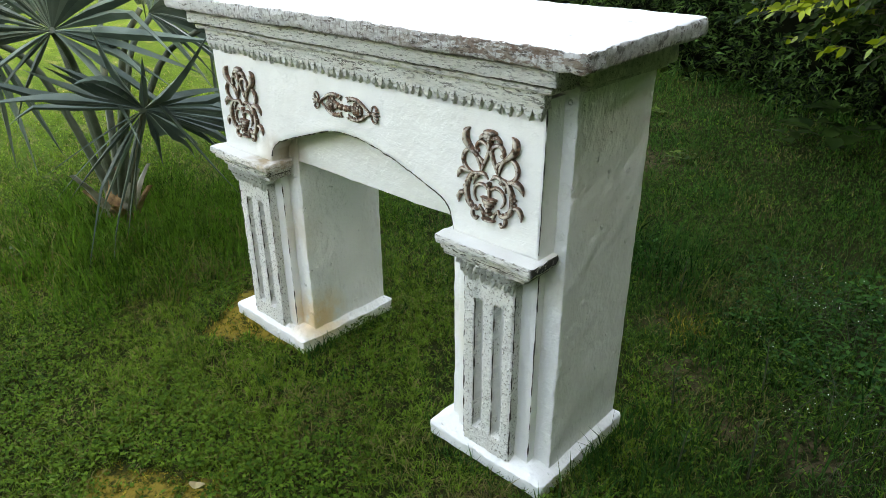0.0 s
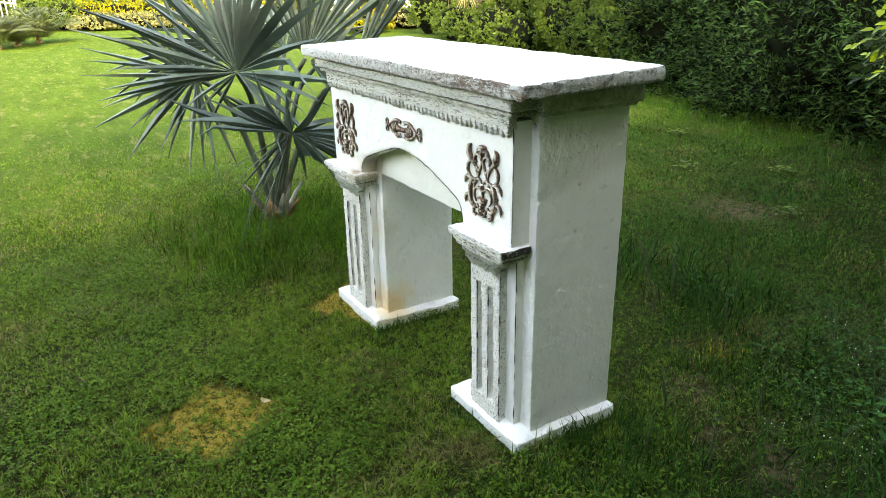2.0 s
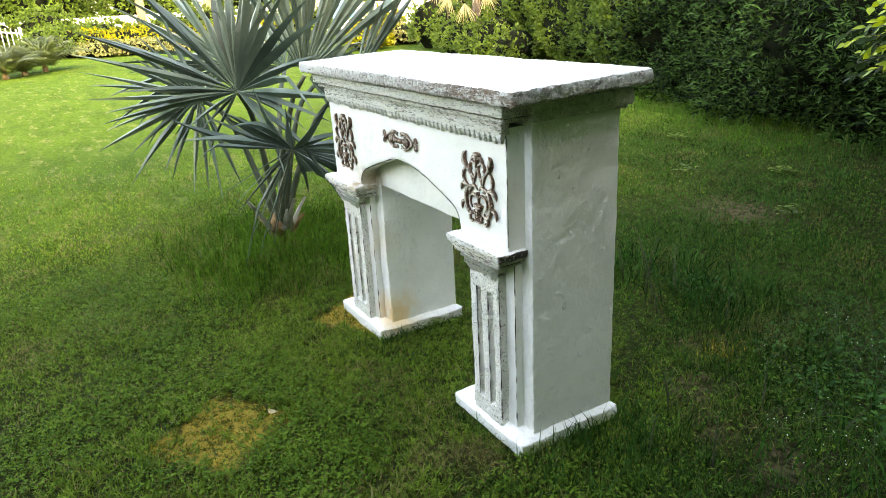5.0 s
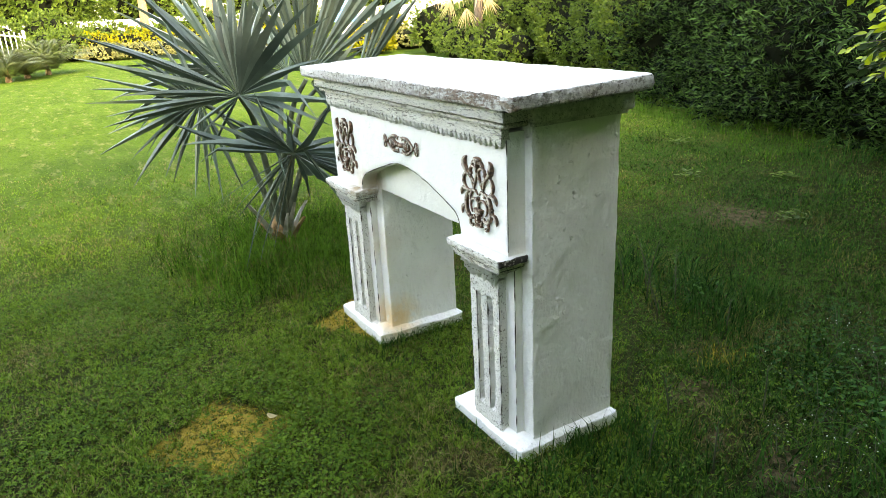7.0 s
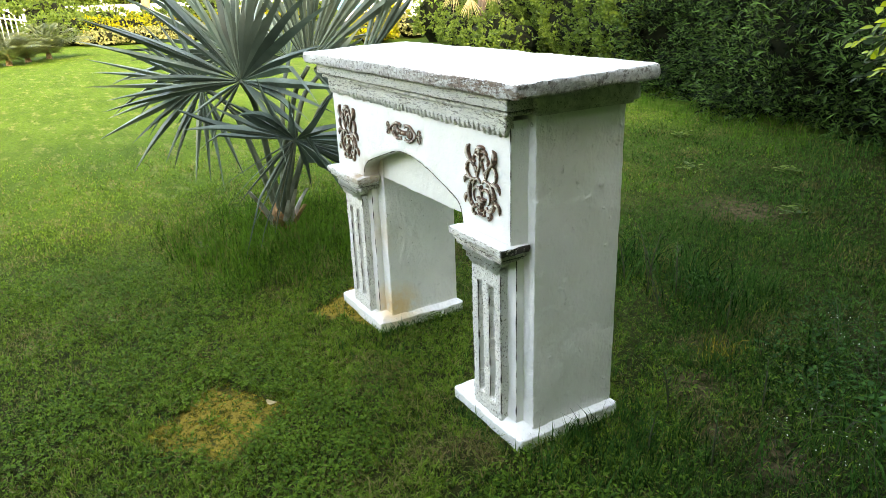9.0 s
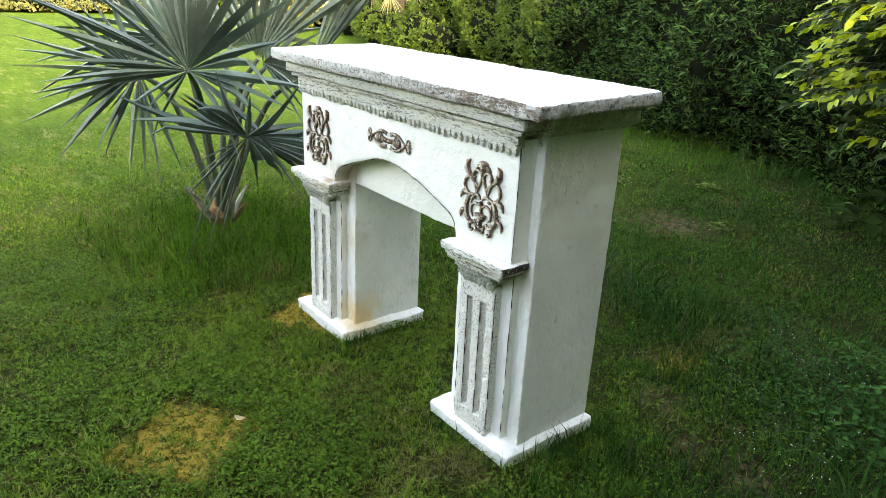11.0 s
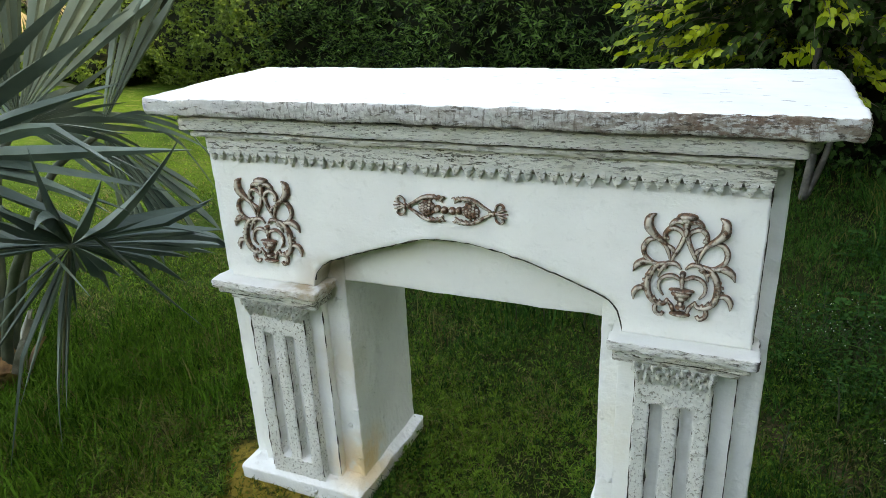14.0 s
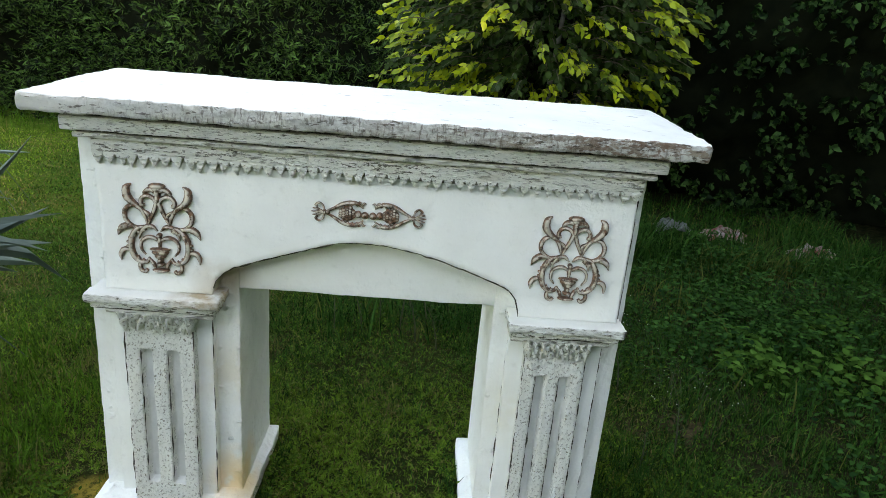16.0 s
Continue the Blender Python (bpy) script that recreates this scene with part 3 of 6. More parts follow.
# ---- fireplace mantel ----
def two_slot(bm, lo, hi, slots, z_slot, y0, y1, wob):
    """A board with sunk upright flutes and ragged edges."""
    def fill(marks):
        out = []
        for a, b in zip(marks, marks[1:]):
            k = max(1, int((b - a) / 0.005))
            out += [a + (b - a) * i / k for i in range(k)]
        return out + [marks[-1]]

    xs = [lo[0], lo[0] + 0.003]
    for a, b in slots:
        xs += [a - 0.002, a + 0.002, (a + b) / 2, b - 0.002, b + 0.002]
    xs = fill(xs + [hi[0] - 0.003, hi[0]])
    za, zb = z_slot
    zs = fill([lo[1], lo[1] + 0.003, za - 0.002, za + 0.002, zb - 0.002, zb + 0.002, hi[1] - 0.003, hi[1]])

    def y_of(x, z):
        inside = za < z < zb and any(a < x < b for a, b in slots)
        rim = x in (xs[0], xs[-1]) or z in (zs[0], zs[-1])
        lump = noise.noise((x * 120, 3.1, z * 105)) * 0.0034 + noise.noise((x * 40, 7.7, z * 30)) * 0.002
        return y0 + (0.027 if inside else 0.003 + lump if rim else lump)

    panel(bm, xs, zs, lambda x, z: z, y_of, y1, wob)
    # the cut edges waver
    for v in bm.verts:
        for e in (lo[0], hi[0]) + tuple(q for s in slots for q in s):
            if abs(v.co.x - e) < 0.005:
                v.co.x += noise.noise((e * 50, 1.3, v.co.z * 38)) * 0.0026 + noise.noise((e * 50, 5.3, v.co.z * 130)) * 0.0016
                break
    for f in bm.faces:
        c = f.calc_center_median()
        if c.y > y0 + 0.012 and za < c.z < zb and any(a < c.x < b for a, b in slots):
            f.material_index = 1
    return bm


def tooth_mesh(name, w, h, d, material, seed, ridge=0.0):
    """A carved point; its top middle is at the origin, its back at y = 0."""
    bm = bmesh.new()
    prof = [(-0.50, 0), (-0.42, -0.25), (-0.22, -0.64), (0.0, -1.0), (0.22, -0.64), (0.42, -0.25), (0.50, 0)]
    back = [bm.verts.new((x * w, 0, z * h)) for x, z in prof]
    front = [bm.verts.new((x * w * 0.92, -d * (1.0 - 0.35 * z * z), z * h * 0.95)) for x, z in prof]
    mid = [bm.verts.new((0, -d * (1.0 + ridge), -h * 0.08)), bm.verts.new((0, -d * (1.0 + ridge), -h * 0.55))]
    bm.faces.new((front[0], front[1], mid[0]))
    bm.faces.new((front[1], front[2], mid[1], mid[0]))
    bm.faces.new((front[2], front[3], mid[1]))
    bm.faces.new((front[3], front[4], mid[1]))
    bm.faces.new((front[4], front[5], mid[0], mid[1]))
    bm.faces.new((front[5], front[6], mid[0]))
    bm.faces.new((front[6], front[0], mid[0]))
    for i in range(6):
        bm.faces.new((back[i], back[i + 1], front[i + 1], front[i]))
    bm.faces.new((back[6], back[0], front[0], front[6]))
    for v in bm.verts:
        v.co += noise.noise_vector(v.co * 80 + Vector((seed * 5.0, 0, 0))) * 0.0024
    me = bpy.data.meshes.new(name)
    bm.normal_update()
    bm.to_mesh(me)
    bm.free()
    me.materials.append(material)
    return me


def teeth(parent, size, x0, x1, count, y, z, material, ridge=0.0):
    kinds = [tooth_mesh("tooth", size[0] * random.uniform(0.98, 1.10), size[1] * random.uniform(0.80, 1.08), size[2], material, i, ridge) for i in range(8)]
    for i in range(count):
        ob = new("tooth", random.choice(kinds))
        x = x0 + (x1 - x0) * (i + 0.5) / count
        ob.matrix_basis = pose(x + random.uniform(-0.002, 0.002), y, z + random.uniform(-0.002, 0.001), random.uniform(-5, 5), random.uniform(-8, 8), 0)
        under(ob, parent)


def relief(cx, cz, half, high, y, scale):
    """Gives a function that lays mirrored strokes of half-round relief into a bmesh."""
    def put(bm, pts, radii, n=18, both=True, lift=0.004):
        for s in ((-1, 1) if both else (1,)):
            line = smooth_line([(s * u, 0, v) for u, v in pts], n)
            k = len(line) - 1
            rad = [np.interp(i / k, np.linspace(0, 1, len(radii)), radii) * scale for i in range(k + 1)]
            tube(bm, [(cx + p.x * half, y - lift, cz + p.z * high) for p in line], rad, 7, 1.15)
    return put


def blob(bm, at, size, tilt=0.0):
    bmesh.ops.create_uvsphere(bm, u_segments=10, v_segments=6, radius=1, matrix=Matrix.LocRotScale(at, Matrix.Rotation(tilt, 3, "Y").to_quaternion(), size))


def scroll_work(bm, cx, cz, half, high, y):
    """Mirror-wise leaf scrolls with a mushroom crown, a beaded ring and a footed urn."""
    put = relief(cx, cz, half, high, y, half * 1.08)
    # crown with its stem and the two long stems that part below it
    put(bm, [(0.02, 0.80), (0.10, 0.70), (0.20, 0.61), (0.26, 0.54)], (0.055, 0.05, 0.045, 0.02))
    put(bm, [(0.02, 0.79), (0.12, 0.845), (0.28, 0.865), (0.40, 0.82), (0.40, 0.765), (0.33, 0.765)], (0.05, 0.05, 0.055, 0.05, 0.055, 0.04))
    put(bm, [(0.06, 0.93), (0.20, 0.935), (0.30, 0.90), (0.33, 0.87)], (0.07, 0.06, 0.05, 0.02))
    # horns, flowing down and inwards
    put(bm, [(0.62, 0.985), (0.74, 0.94), (0.74, 0.85), (0.60, 0.775), (0.42, 0.715), (0.32, 0.63), (0.28, 0.55)], (0.015, 0.085, 0.10, 0.075, 0.055, 0.045, 0.02), 26)
    put(bm, [(0.36, 0.70), (0.24, 0.66), (0.20, 0.60)], (0.03, 0.05, 0.015))
    # outer loops
    put(bm, [(0.58, 0.745), (0.72, 0.735), (0.82, 0.67), (0.80, 0.585), (0.66, 0.525), (0.52, 0.51)], (0.03, 0.055, 0.06, 0.05, 0.045, 0.03), 22)
    # wings and tails
    put(bm, [(1.02, 0.405), (0.95, 0.475), (0.82, 0.515), (0.66, 0.515), (0.54, 0.49)], (0.012, 0.07, 0.085, 0.06, 0.03))
    put(bm, [(0.98, 0.12), (0.98, 0.19), (0.90, 0.245), (0.78, 0.25), (0.66, 0.22)], (0.012, 0.06, 0.065, 0.05, 0.03))
    # beaded ring
    put(bm, [(0.36, 0.525), (0.54, 0.49), (0.67, 0.40), (0.71, 0.29), (0.65, 0.18), (0.50, 0.12), (0.34, 0.12), (0.27, 0.17)], (0.03, 0.06, 0.07, 0.075, 0.07, 0.06, 0.05, 0.03), 30)
    for i in range(10):
        a = -1.0 + 2.1 * i / 9
        put(bm, [(0.68 * math.cos(a) + 0.03, 0.30 + 0.190 * math.sin(a)), (0.80 * math.cos(a) + 0.03, 0.30 + 0.222 * math.sin(a))], (0.055, 0.028), 2)
    # crescents within the ring
    put(bm, [(0.04, 0.475), (0.16, 0.525), (0.32, 0.52), (0.44, 0.46), (0.50, 0.38)], (0.02, 0.05, 0.055, 0.045, 0.02))
    put(bm, [(0.05, 0.375), (0.18, 0.405), (0.34, 0.395), (0.46, 0.34), (0.46, 0.26), (0.36, 0.20)], (0.04, 0.05, 0.045, 0.04, 0.035, 0.02), 22)
    # lower curls
    put(bm, [(0.44, 0.13), (0.52, 0.08), (0.50, 0.025), (0.40, 0.0), (0.34, 0.03)], (0.03, 0.05, 0.05, 0.045, 0.04))
    put(bm, [(0.26, 0.15), (0.18, 0.10), (0.14, 0.05)], (0.03, 0.05, 0.04))
    for u, v, w, hh in ((0, 0.975, 0.22, 0.036), (0, 0.945, 0.15, 0.030), (0, 0.90, 0.085, 0.055), (0, 0.84, 0.07, 0.06), (0, 0.43, 0.07, 0.028)):
        blob(bm, (cx + u * half, y - 0.004, cz + v * high), (w * half, 0.012, hh * high))
    # stem, bowl and foot of the urn
    put(bm, [(0, 0.42), (0, 0.36), (0, 0.27)], (0.045, 0.055, 0.03), 6, False)
    for v, w, hh in ((0.268, 0.275, 0.020), (0.235, 0.22, 0.040), (0.195, 0.15, 0.035), (0.145, 0.075, 0.035), (0.10, 0.11, 0.028), (0.03, 0.23, 0.024)):
        blob(bm, (cx, y - 0.004, cz + v * high), (w * half, 0.013, hh * high))
    for f in bm.faces:
        f.smooth = True
    return bm


def medallion(bm, cx, cz, half, high, y):
    """Two seed cones between leaf sprays, with a three-lobed flower at either end."""
    put = relief(cx, cz, half, high, y, high * 1.15)
    for s in (1, -1):
        # leaf sprays over and under the cones
        put(bm, [(0.10, s * 0.55), (0.20, s * 0.92), (0.34, s * 0.98), (0.48, s * 0.78), (0.60, s * 0.42), (0.72, s * 0.12)], (0.05, 0.14, 0.16, 0.15, 0.12, 0.09), 22)
        for u in (0.14, 0.22, 0.30, 0.38, 0.46):
            put(bm, [(u, s * (0.78 - 0.9 * abs(u - 0.28))), (u - 0.05, s * (1.12 - 0.9 * abs(u - 0.28))), (u - 0.09, s * (1.04 - 0.9 * abs(u - 0.28)))], (0.10, 0.09, 0.02), 4)
        # curls of the end flowers
        put(bm, [(0.78, s * 0.08), (0.80, s * 0.55), (0.87, s * 0.78), (0.93, s * 0.55), (0.89, s * 0.40)], (0.06, 0.08, 0.09, 0.09, 0.06), 14)
        put(bm, [(0.80, s * 0.05), (0.90, s * 0.26), (0.98, s * 0.30)], (0.06, 0.11, 0.03), 8)
    put(bm, [(0.68, 0.0), (0.84, 0.0), (1.0, 0.0)], (0.16, 0.11, 0.04), 8)
    for s in (-1, 1):
        blob(bm, (cx + s * 0.77 * half, y - 0.005, cz), (0.030 * half, 0.010, 0.24 * high))
        for u, v, w in ((0.07, -0.05, 0.07), (0.19, 0.02, 0.065)):
            blob(bm, (cx + s * u * half, y - 0.006, cz + v * high), (w * half, 0.010, 0.32 * high), 0.5)
        # the cone's scales
        for i in range(5):
            for j in range(5):
                u, v = (i - 2) / 2.6, (j - 2 + 0.5 * (i % 2)) / 2.8
                if u * u + v * v < 0.95:
                    blob(bm, (cx + s * (0.38 + 0.145 * u) * half, y - 0.004 - 0.007 * (1 - u * u - v * v), cz + v * 0.62 * high), (0.038 * half, 0.005, 0.16 * high))
        blob(bm, (cx + s * 0.38 * half, y - 0.003, cz), (0.155 * half, 0.009, 0.66 * high))
    for f in bm.faces:
        f.smooth = True
    return bm


def rugged(bm, amount, flow=(18, 40, 55)):
    """Works a coarse, flaking unevenness into a slab."""
    bm.normal_update()
    for v in bm.verts:
        p = Vector((v.co.x * flow[0], v.co.y * flow[1], v.co.z * flow[2]))
        side = 1.0 - 0.85 * max(0.0, v.normal.z)
        q = noise.noise(p) * 0.6 + noise.noise(p * 2.7) * 0.45 + noise.noise(p * 6.1) * 0.25
        v.co += v.normal * (amount * side * q)
    return bm


def plinth_block(x0, x1):
    """A low block whose worn top slopes up to the wall that stands on it."""
    lo, hi = (x0, -0.006, -0.03), (x1, 0.436, 0.050)
    bm = rbox(bmesh.new(), lo, hi, 0.012, 0.014, 0.004, 0.004)
    for v in bm.verts:
        if v.co.z > 0.012:
            d = min(v.co.x - lo[0], hi[0] - v.co.x, v.co.y - lo[1], hi[1] - v.co.y)
            v.co.z = 0.030 + 0.020 * min(1.0, max(0.0, d) / 0.036) + 0.004 * noise.noise(v.co * 22) if v.co.z > 0.030 else v.co.z
        v.co += noise.noise_vector(v.co * 16) * 0.004
    return bm


def fireplace_mantel():
    top = thing("fireplace_mantel", "white painted plaster fireplace surround, weathered, standing on a lawn", "fireplace", (-0.4, 0.0, 0.0))
    new_bm = bmesh.new
    # shelf, clean on its face and flaking along its edges
    bm = rbox(new_bm(), (-0.800, -0.076, 1.180), (0.834, 0.458, 1.225), 0.010, 0.0085, 0.0035, 0.003)
    rugged(bm, 0.0055)
    for v in bm.verts:
        v.co.z += 0.024 * (v.co.y + 0.076)
    bm.normal_update()
    for f in bm.faces:
        f.material_index = 0 if f.normal.z > 0.75 else 1
    part("shelf", bm, (TOP, EDGE), top, "white shelf slab with crackled, rust-stained edge")
    # cornice in steps under the shelf
    part("cornice", rugged(rbox(new_bm(), (-0.722, -0.046, 1.138), (0.748, 0.062, 1.172), 0.005, 0.010, 0.002, 0.002), 0.003), WORN, top, "crackled off-white cornice board")
    part("cornice_bead", rugged(rbox(new_bm(), (-0.700, -0.031, 1.119), (0.728, 0.062, 1.132), 0.004, 0.012, 0.0015), 0.002), GRIMY, top)
    # dark strips put shade into the gaps under shelf and cornice
    part("shade_gap", rbox(new_bm(), (-0.716, -0.030, 1.170), (0.742, 0.060, 1.184), 0.002, 0.02, 0.0025), GRIME_SHADE, top, "dark strip painting shade in a gap under the shelf")
    part("shade_gap", rbox(new_bm(), (-0.696, -0.020, 1.130), (0.724, 0.060, 1.140), 0.002, 0.02, 0.0025), GRIME_SHADE, top)
    for x0, x1 in ((0.738, 0.778), (-0.764, -0.732)):
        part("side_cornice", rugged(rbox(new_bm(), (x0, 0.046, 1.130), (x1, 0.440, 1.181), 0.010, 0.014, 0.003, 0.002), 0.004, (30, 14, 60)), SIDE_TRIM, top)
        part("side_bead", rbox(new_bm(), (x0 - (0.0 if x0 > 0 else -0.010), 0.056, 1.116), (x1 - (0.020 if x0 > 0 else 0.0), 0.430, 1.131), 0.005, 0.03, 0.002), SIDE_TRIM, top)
    trim = part("tooth_trim", rugged(rbox(new_bm(), (-0.664, -0.018, 1.081), (0.702, 0.012, 1.120), 0.003, 0.009, 0.0015, 0.001), 0.0035, (22, 40, 70)), TRIM, top, "crackled trim board with a row of carved points")
    teeth(trim, (0.0278, 0.037, 0.017), -0.662, 0.700, 49, -0.0015, 1.085, TOOTH)

    # frieze with its flat arch
    def arch(x):
        return float(np.interp(x, [-0.385, -0.381, -0.374, -0.352, -0.322, -0.26, -0.194, -0.125, -0.056, 0.0, 0.054, 0.13, 0.206, 0.30, 0.383, 0.405, 0.418, 0.426, 0.430],
                               [0.716, 0.735, 0.757, 0.782, 0.799, 0.822, 0.843, 0.866, 0.886, 0.891, 0.889, 0.878, 0.860, 0.830, 0.798, 0.783, 0.765, 0.740, 0.716]))

    xs = [-0.664, -0.661] + [round(-0.65 + 0.0125 * i, 4) for i in range(22)] + [-0.381, -0.374, -0.366] + [round(-0.352 + 0.0125 * i, 4) for i in range(61)] + [0.408, 0.418, 0.423, 0.427, 0.430] + [round(0.442 + 0.0125 * i, 4) for i in range(21)] + [0.696, 0.699]
    rows = [0, 0.012] + [i / 16 for i in range(1, 16)] + [0.99, 1]
    rim_x = (xs[0], xs[-1])
    ragged = lambda x: arch(x) + 0.0022 * noise.noise((x * 90, 0.3, 0)) + 0.0016 * noise.noise((x * 210, 4.3, 0))
    part("frieze", panel(new_bm(), xs, rows, lambda x, t: ragged(x) + (1.100 - ragged(x)) * t, lambda x, t: 0.003 if x in rim_x or t in (0, 1) else 0.0, 0.067, 0.0022), PAINT, top, "smooth white frieze with a flat pointed arch")
    # body: two side boxes and the lintel between
    for x0, x1 in ((-0.736, -0.332), (0.372, 0.734)):
        part("side_box", rbox(new_bm(), (x0, 0.067, 0.030), (x1, 0.420, 1.126), 0.004, 0.022, 0.0016, 0.0022), PAINT_SIDE, top)
    part("lintel", rbox(new_bm(), (-0.333, 0.070, 0.712), (0.373, 0.418, 1.126), 0.004, 0.03, 0.003, 0.002), PAINT, top)

    # grime in the joints, broken here and there
    def joint(x, y, z0, z1, thick=0.0014, label="dark line of grime in a joint"):
        zs = np.linspace(z0, z1, 60)
        part("joint_line", tube(bmesh.new(), [(x + 0.0012 * noise.noise((x * 40, z * 35, 2.2)), y, z) for z in zs], [max(0.0001, 1.6 * thick * (0.50 + 1.4 * noise.noise((x * 60, y * 9, z * 26)))) for z in zs], 5), GRIME_SHADE, top, label)

    joint(-0.6645, 0.0640, 0.72, 1.11)
    joint(0.6995, 0.0015, 0.73, 1.08, 0.0012)
    # grey strip paints the shade in the gaps between the carved points
    part("tooth_shade_band", rbox(new_bm(), (-0.660, -0.0015, 1.068), (0.698, 0.006, 1.084), 0.001, 0.012, 0.0012), TOOTH_SHADE, top, "grey band painting shade between carved points")
    line = [(x, 0.0010 + random.uniform(-0.0006, 0.0006), ragged(x)) for x in xs if -0.386 < x < 0.431]
    part("joint_line", tube(new_bm(), line, [random.uniform(0.0006, 0.0026) for q in line], 5), GRIME_SHADE, top)
    # legs
    for back_x, flute_x, slots, mould_x, cap_x, foot_x in (
            ((-0.676, -0.398), (-0.628, -0.442), ((-0.587, -0.556), (-0.513, -0.482)), (-0.660, -0.376), (-0.704, -0.358), (-0.752, -0.305)),
            ((0.420, 0.680), (0.464, 0.634), ((0.501, 0.530), (0.567, 0.598)), (0.414, 0.682), (0.404, 0.716), (0.332, 0.758))):
        part("pilaster_board", rbox(new_bm(), (back_x[0], 0.036, 0.040), (back_x[1], 0.068, 0.662), 0.003, 0.016, 0.0020, 0.0016), PAINT, top)
        joint(back_x[0], 0.0655, 0.06, 0.655, 0.0011)
        joint(back_x[1], 0.0372, 0.06, 0.655)
        for x in flute_x:
            joint(x, 0.0075, 0.06, 0.60)
        for a, z in slots:
            joint(a, 0.0075, 0.108, 0.535, 0.0013)
            joint(z, 0.0290, 0.108, 0.535, 0.0010)
        part("fluted_board", two_slot(new_bm(), (flute_x[0], 0.040), (flute_x[1], 0.612), slots, (0.106, 0.537), 0.006, 0.040, 0.0018), (ROUGH, SLOT), top, "stippled white board with two sunk flutes")
        br = part("bracket", rugged(rbox(new_bm(), (flute_x[0] - 0.006, -0.006, 0.622), (flute_x[1] + 0.008, 0.040, 0.660), 0.006, 0.006, 0.003, 0.003), 0.006, (60, 40, 40)), ROUGH, top, "rough carved bracket with hanging points")
        teeth(br, (0.022, 0.030, 0.018), flute_x[0] - 0.006, flute_x[1] + 0.008, 9, -0.002, 0.658, ROUGH, 0.5)
        teeth(br, (0.023, 0.034, 0.014), flute_x[0] - 0.002, flute_x[1] + 0.004, 8, 0.000, 0.642, ROUGH, 0.5)
        teeth(br, (0.022, 0.032, 0.010), flute_x[0] - 0.004, flute_x[1] + 0.006, 9, 0.003, 0.626, ROUGH, 0.4)
        part("cap_moulding", rugged(rbox(new_bm(), (mould_x[0], -0.024, 0.654), (mould_x[1], 0.066, 0.674), 0.005, 0.009, 0.002, 0.002), 0.003), GRIMY, top)
        part("cap_moulding", rugged(rbox(new_bm(), (cap_x[0] + 0.012, -0.036, 0.674), (cap_x[1] - 0.014, 0.066, 0.690), 0.004, 0.009, 0.002, 0.002), 0.003), TRIM, top)
        # dark strip paints the shade between cap and moulding
        part("shade_gap", rbox(new_bm(), (cap_x[0] + 0.016, -0.030, 0.670), (cap_x[1] - 0.018, 0.064, 0.694), 0.002, 0.05, 0.001), GRIME_SHADE, top)
        part("cap", rugged(rbox(new_bm(), (cap_x[0], -0.046, 0.690), (cap_x[1], 0.067, 0.716), 0.006, 0.008, 0.0022, 0.003), 0.004), CAP, top, "white cap slab with chipped dark edge")
        part("plinth", plinth_block(*foot_x), PAINT_SIDE, top)
    part("scroll_ornament", scroll_work(new_bm(), -0.513, 0.772, 0.103, 0.238, 0.0), BRONZE, top, "brown bronze scroll ornament, cream paint and painted sheen on ridges")
    part("scroll_ornament", scroll_work(new_bm(), 0.549, 0.774, 0.100, 0.232, 0.0), BRONZE, top, "brown bronze scroll ornament, cream paint and painted sheen on ridges")
    part("medallion", medallion(new_bm(), 0.020, 0.970, 0.146, 0.030, 0.0), COPPER, top, "slim copper-brown double medallion with leaf scrolls")
    # it stands slightly askew
    top.rotation_euler.z = radians(0.9)


fireplace_mantel()


# ---- fan palm ----
def fan_blade(bm, hub, normal, axis, radius, spread, count, cup=0.10, droop=0.15, join=0.5, seed=0):
    """A pleated fan leaf: folded leaflets joined near the hub and free towards their tips."""
    r = random.Random(seed)
    hub, n = Vector(hub), Vector(normal).normalized()
    e2 = Vector(axis)
    e2 = (e2 - n * e2.dot(n)).normalized()
    e1 = e2.cross(n)
    step = 2 * radians(spread) / (count - 1)
    for i in range(count):
        a = -radians(spread) + step * i + r.uniform(-0.36, 0.36) * step
        long = radius * (0.72 + 0.28 * math.cos(a * 0.85)) * r.uniform(0.74, 1.08)
        d = (e2 * math.cos(a) + e1 * math.sin(a))
        across = (e1 * math.cos(a) - e2 * math.sin(a))
        twist = r.uniform(-1.6, 1.6)
        sag = droop * r.uniform(0.4, 1.6) + r.uniform(0, 0.09)
        lift = r.uniform(-0.30, 0.34) + (0.22 if i % 2 else -0.16)
        kink = r.uniform(0.6, 0.9) if r.random() < 0.10 else 2
        rows = []
        for f in (0.02, 0.18, 0.34, 0.50, 0.64, 0.78, 0.90, 1.0):
            rad = long * f
            if f <= join:
                half = rad * math.tan(step / 2) * 1.04
            else:
                half = long * join * math.tan(step / 2) * 1.04 * max(0.02, (1 - (f - join) / (1 - join)) ** 0.85)
            c = hub + d * rad + n * (cup * rad * (1 - f * 0.5) + lift * rad * max(0, f - join)) - Vector((0, 0, 1)) * (sag * long * f * f)
            if f > kink:
                c -= Vector((0, 0, 1)) * (f - kink) * long * 0.8
            turn = twist * max(0, f - join)
            s = across * math.cos(turn) + n * math.sin(turn)
            lead = n * math.cos(turn) - across * math.sin(turn)
            wide = half * (0.95 if f <= join else 0.82)
            rows.append([bm.verts.new(c - s * wide - lead * half * 0.70), bm.verts.new(c + lead * half * 0.80), bm.verts.new(c + s * wide - lead * half * 0.70)])
        for p, q in zip(rows, rows[1:]):
            bm.faces.new((p[0], p[1], q[1], q[0]))
            bm.faces.new((p[1], p[2], q[2], q[1]))
    return bm


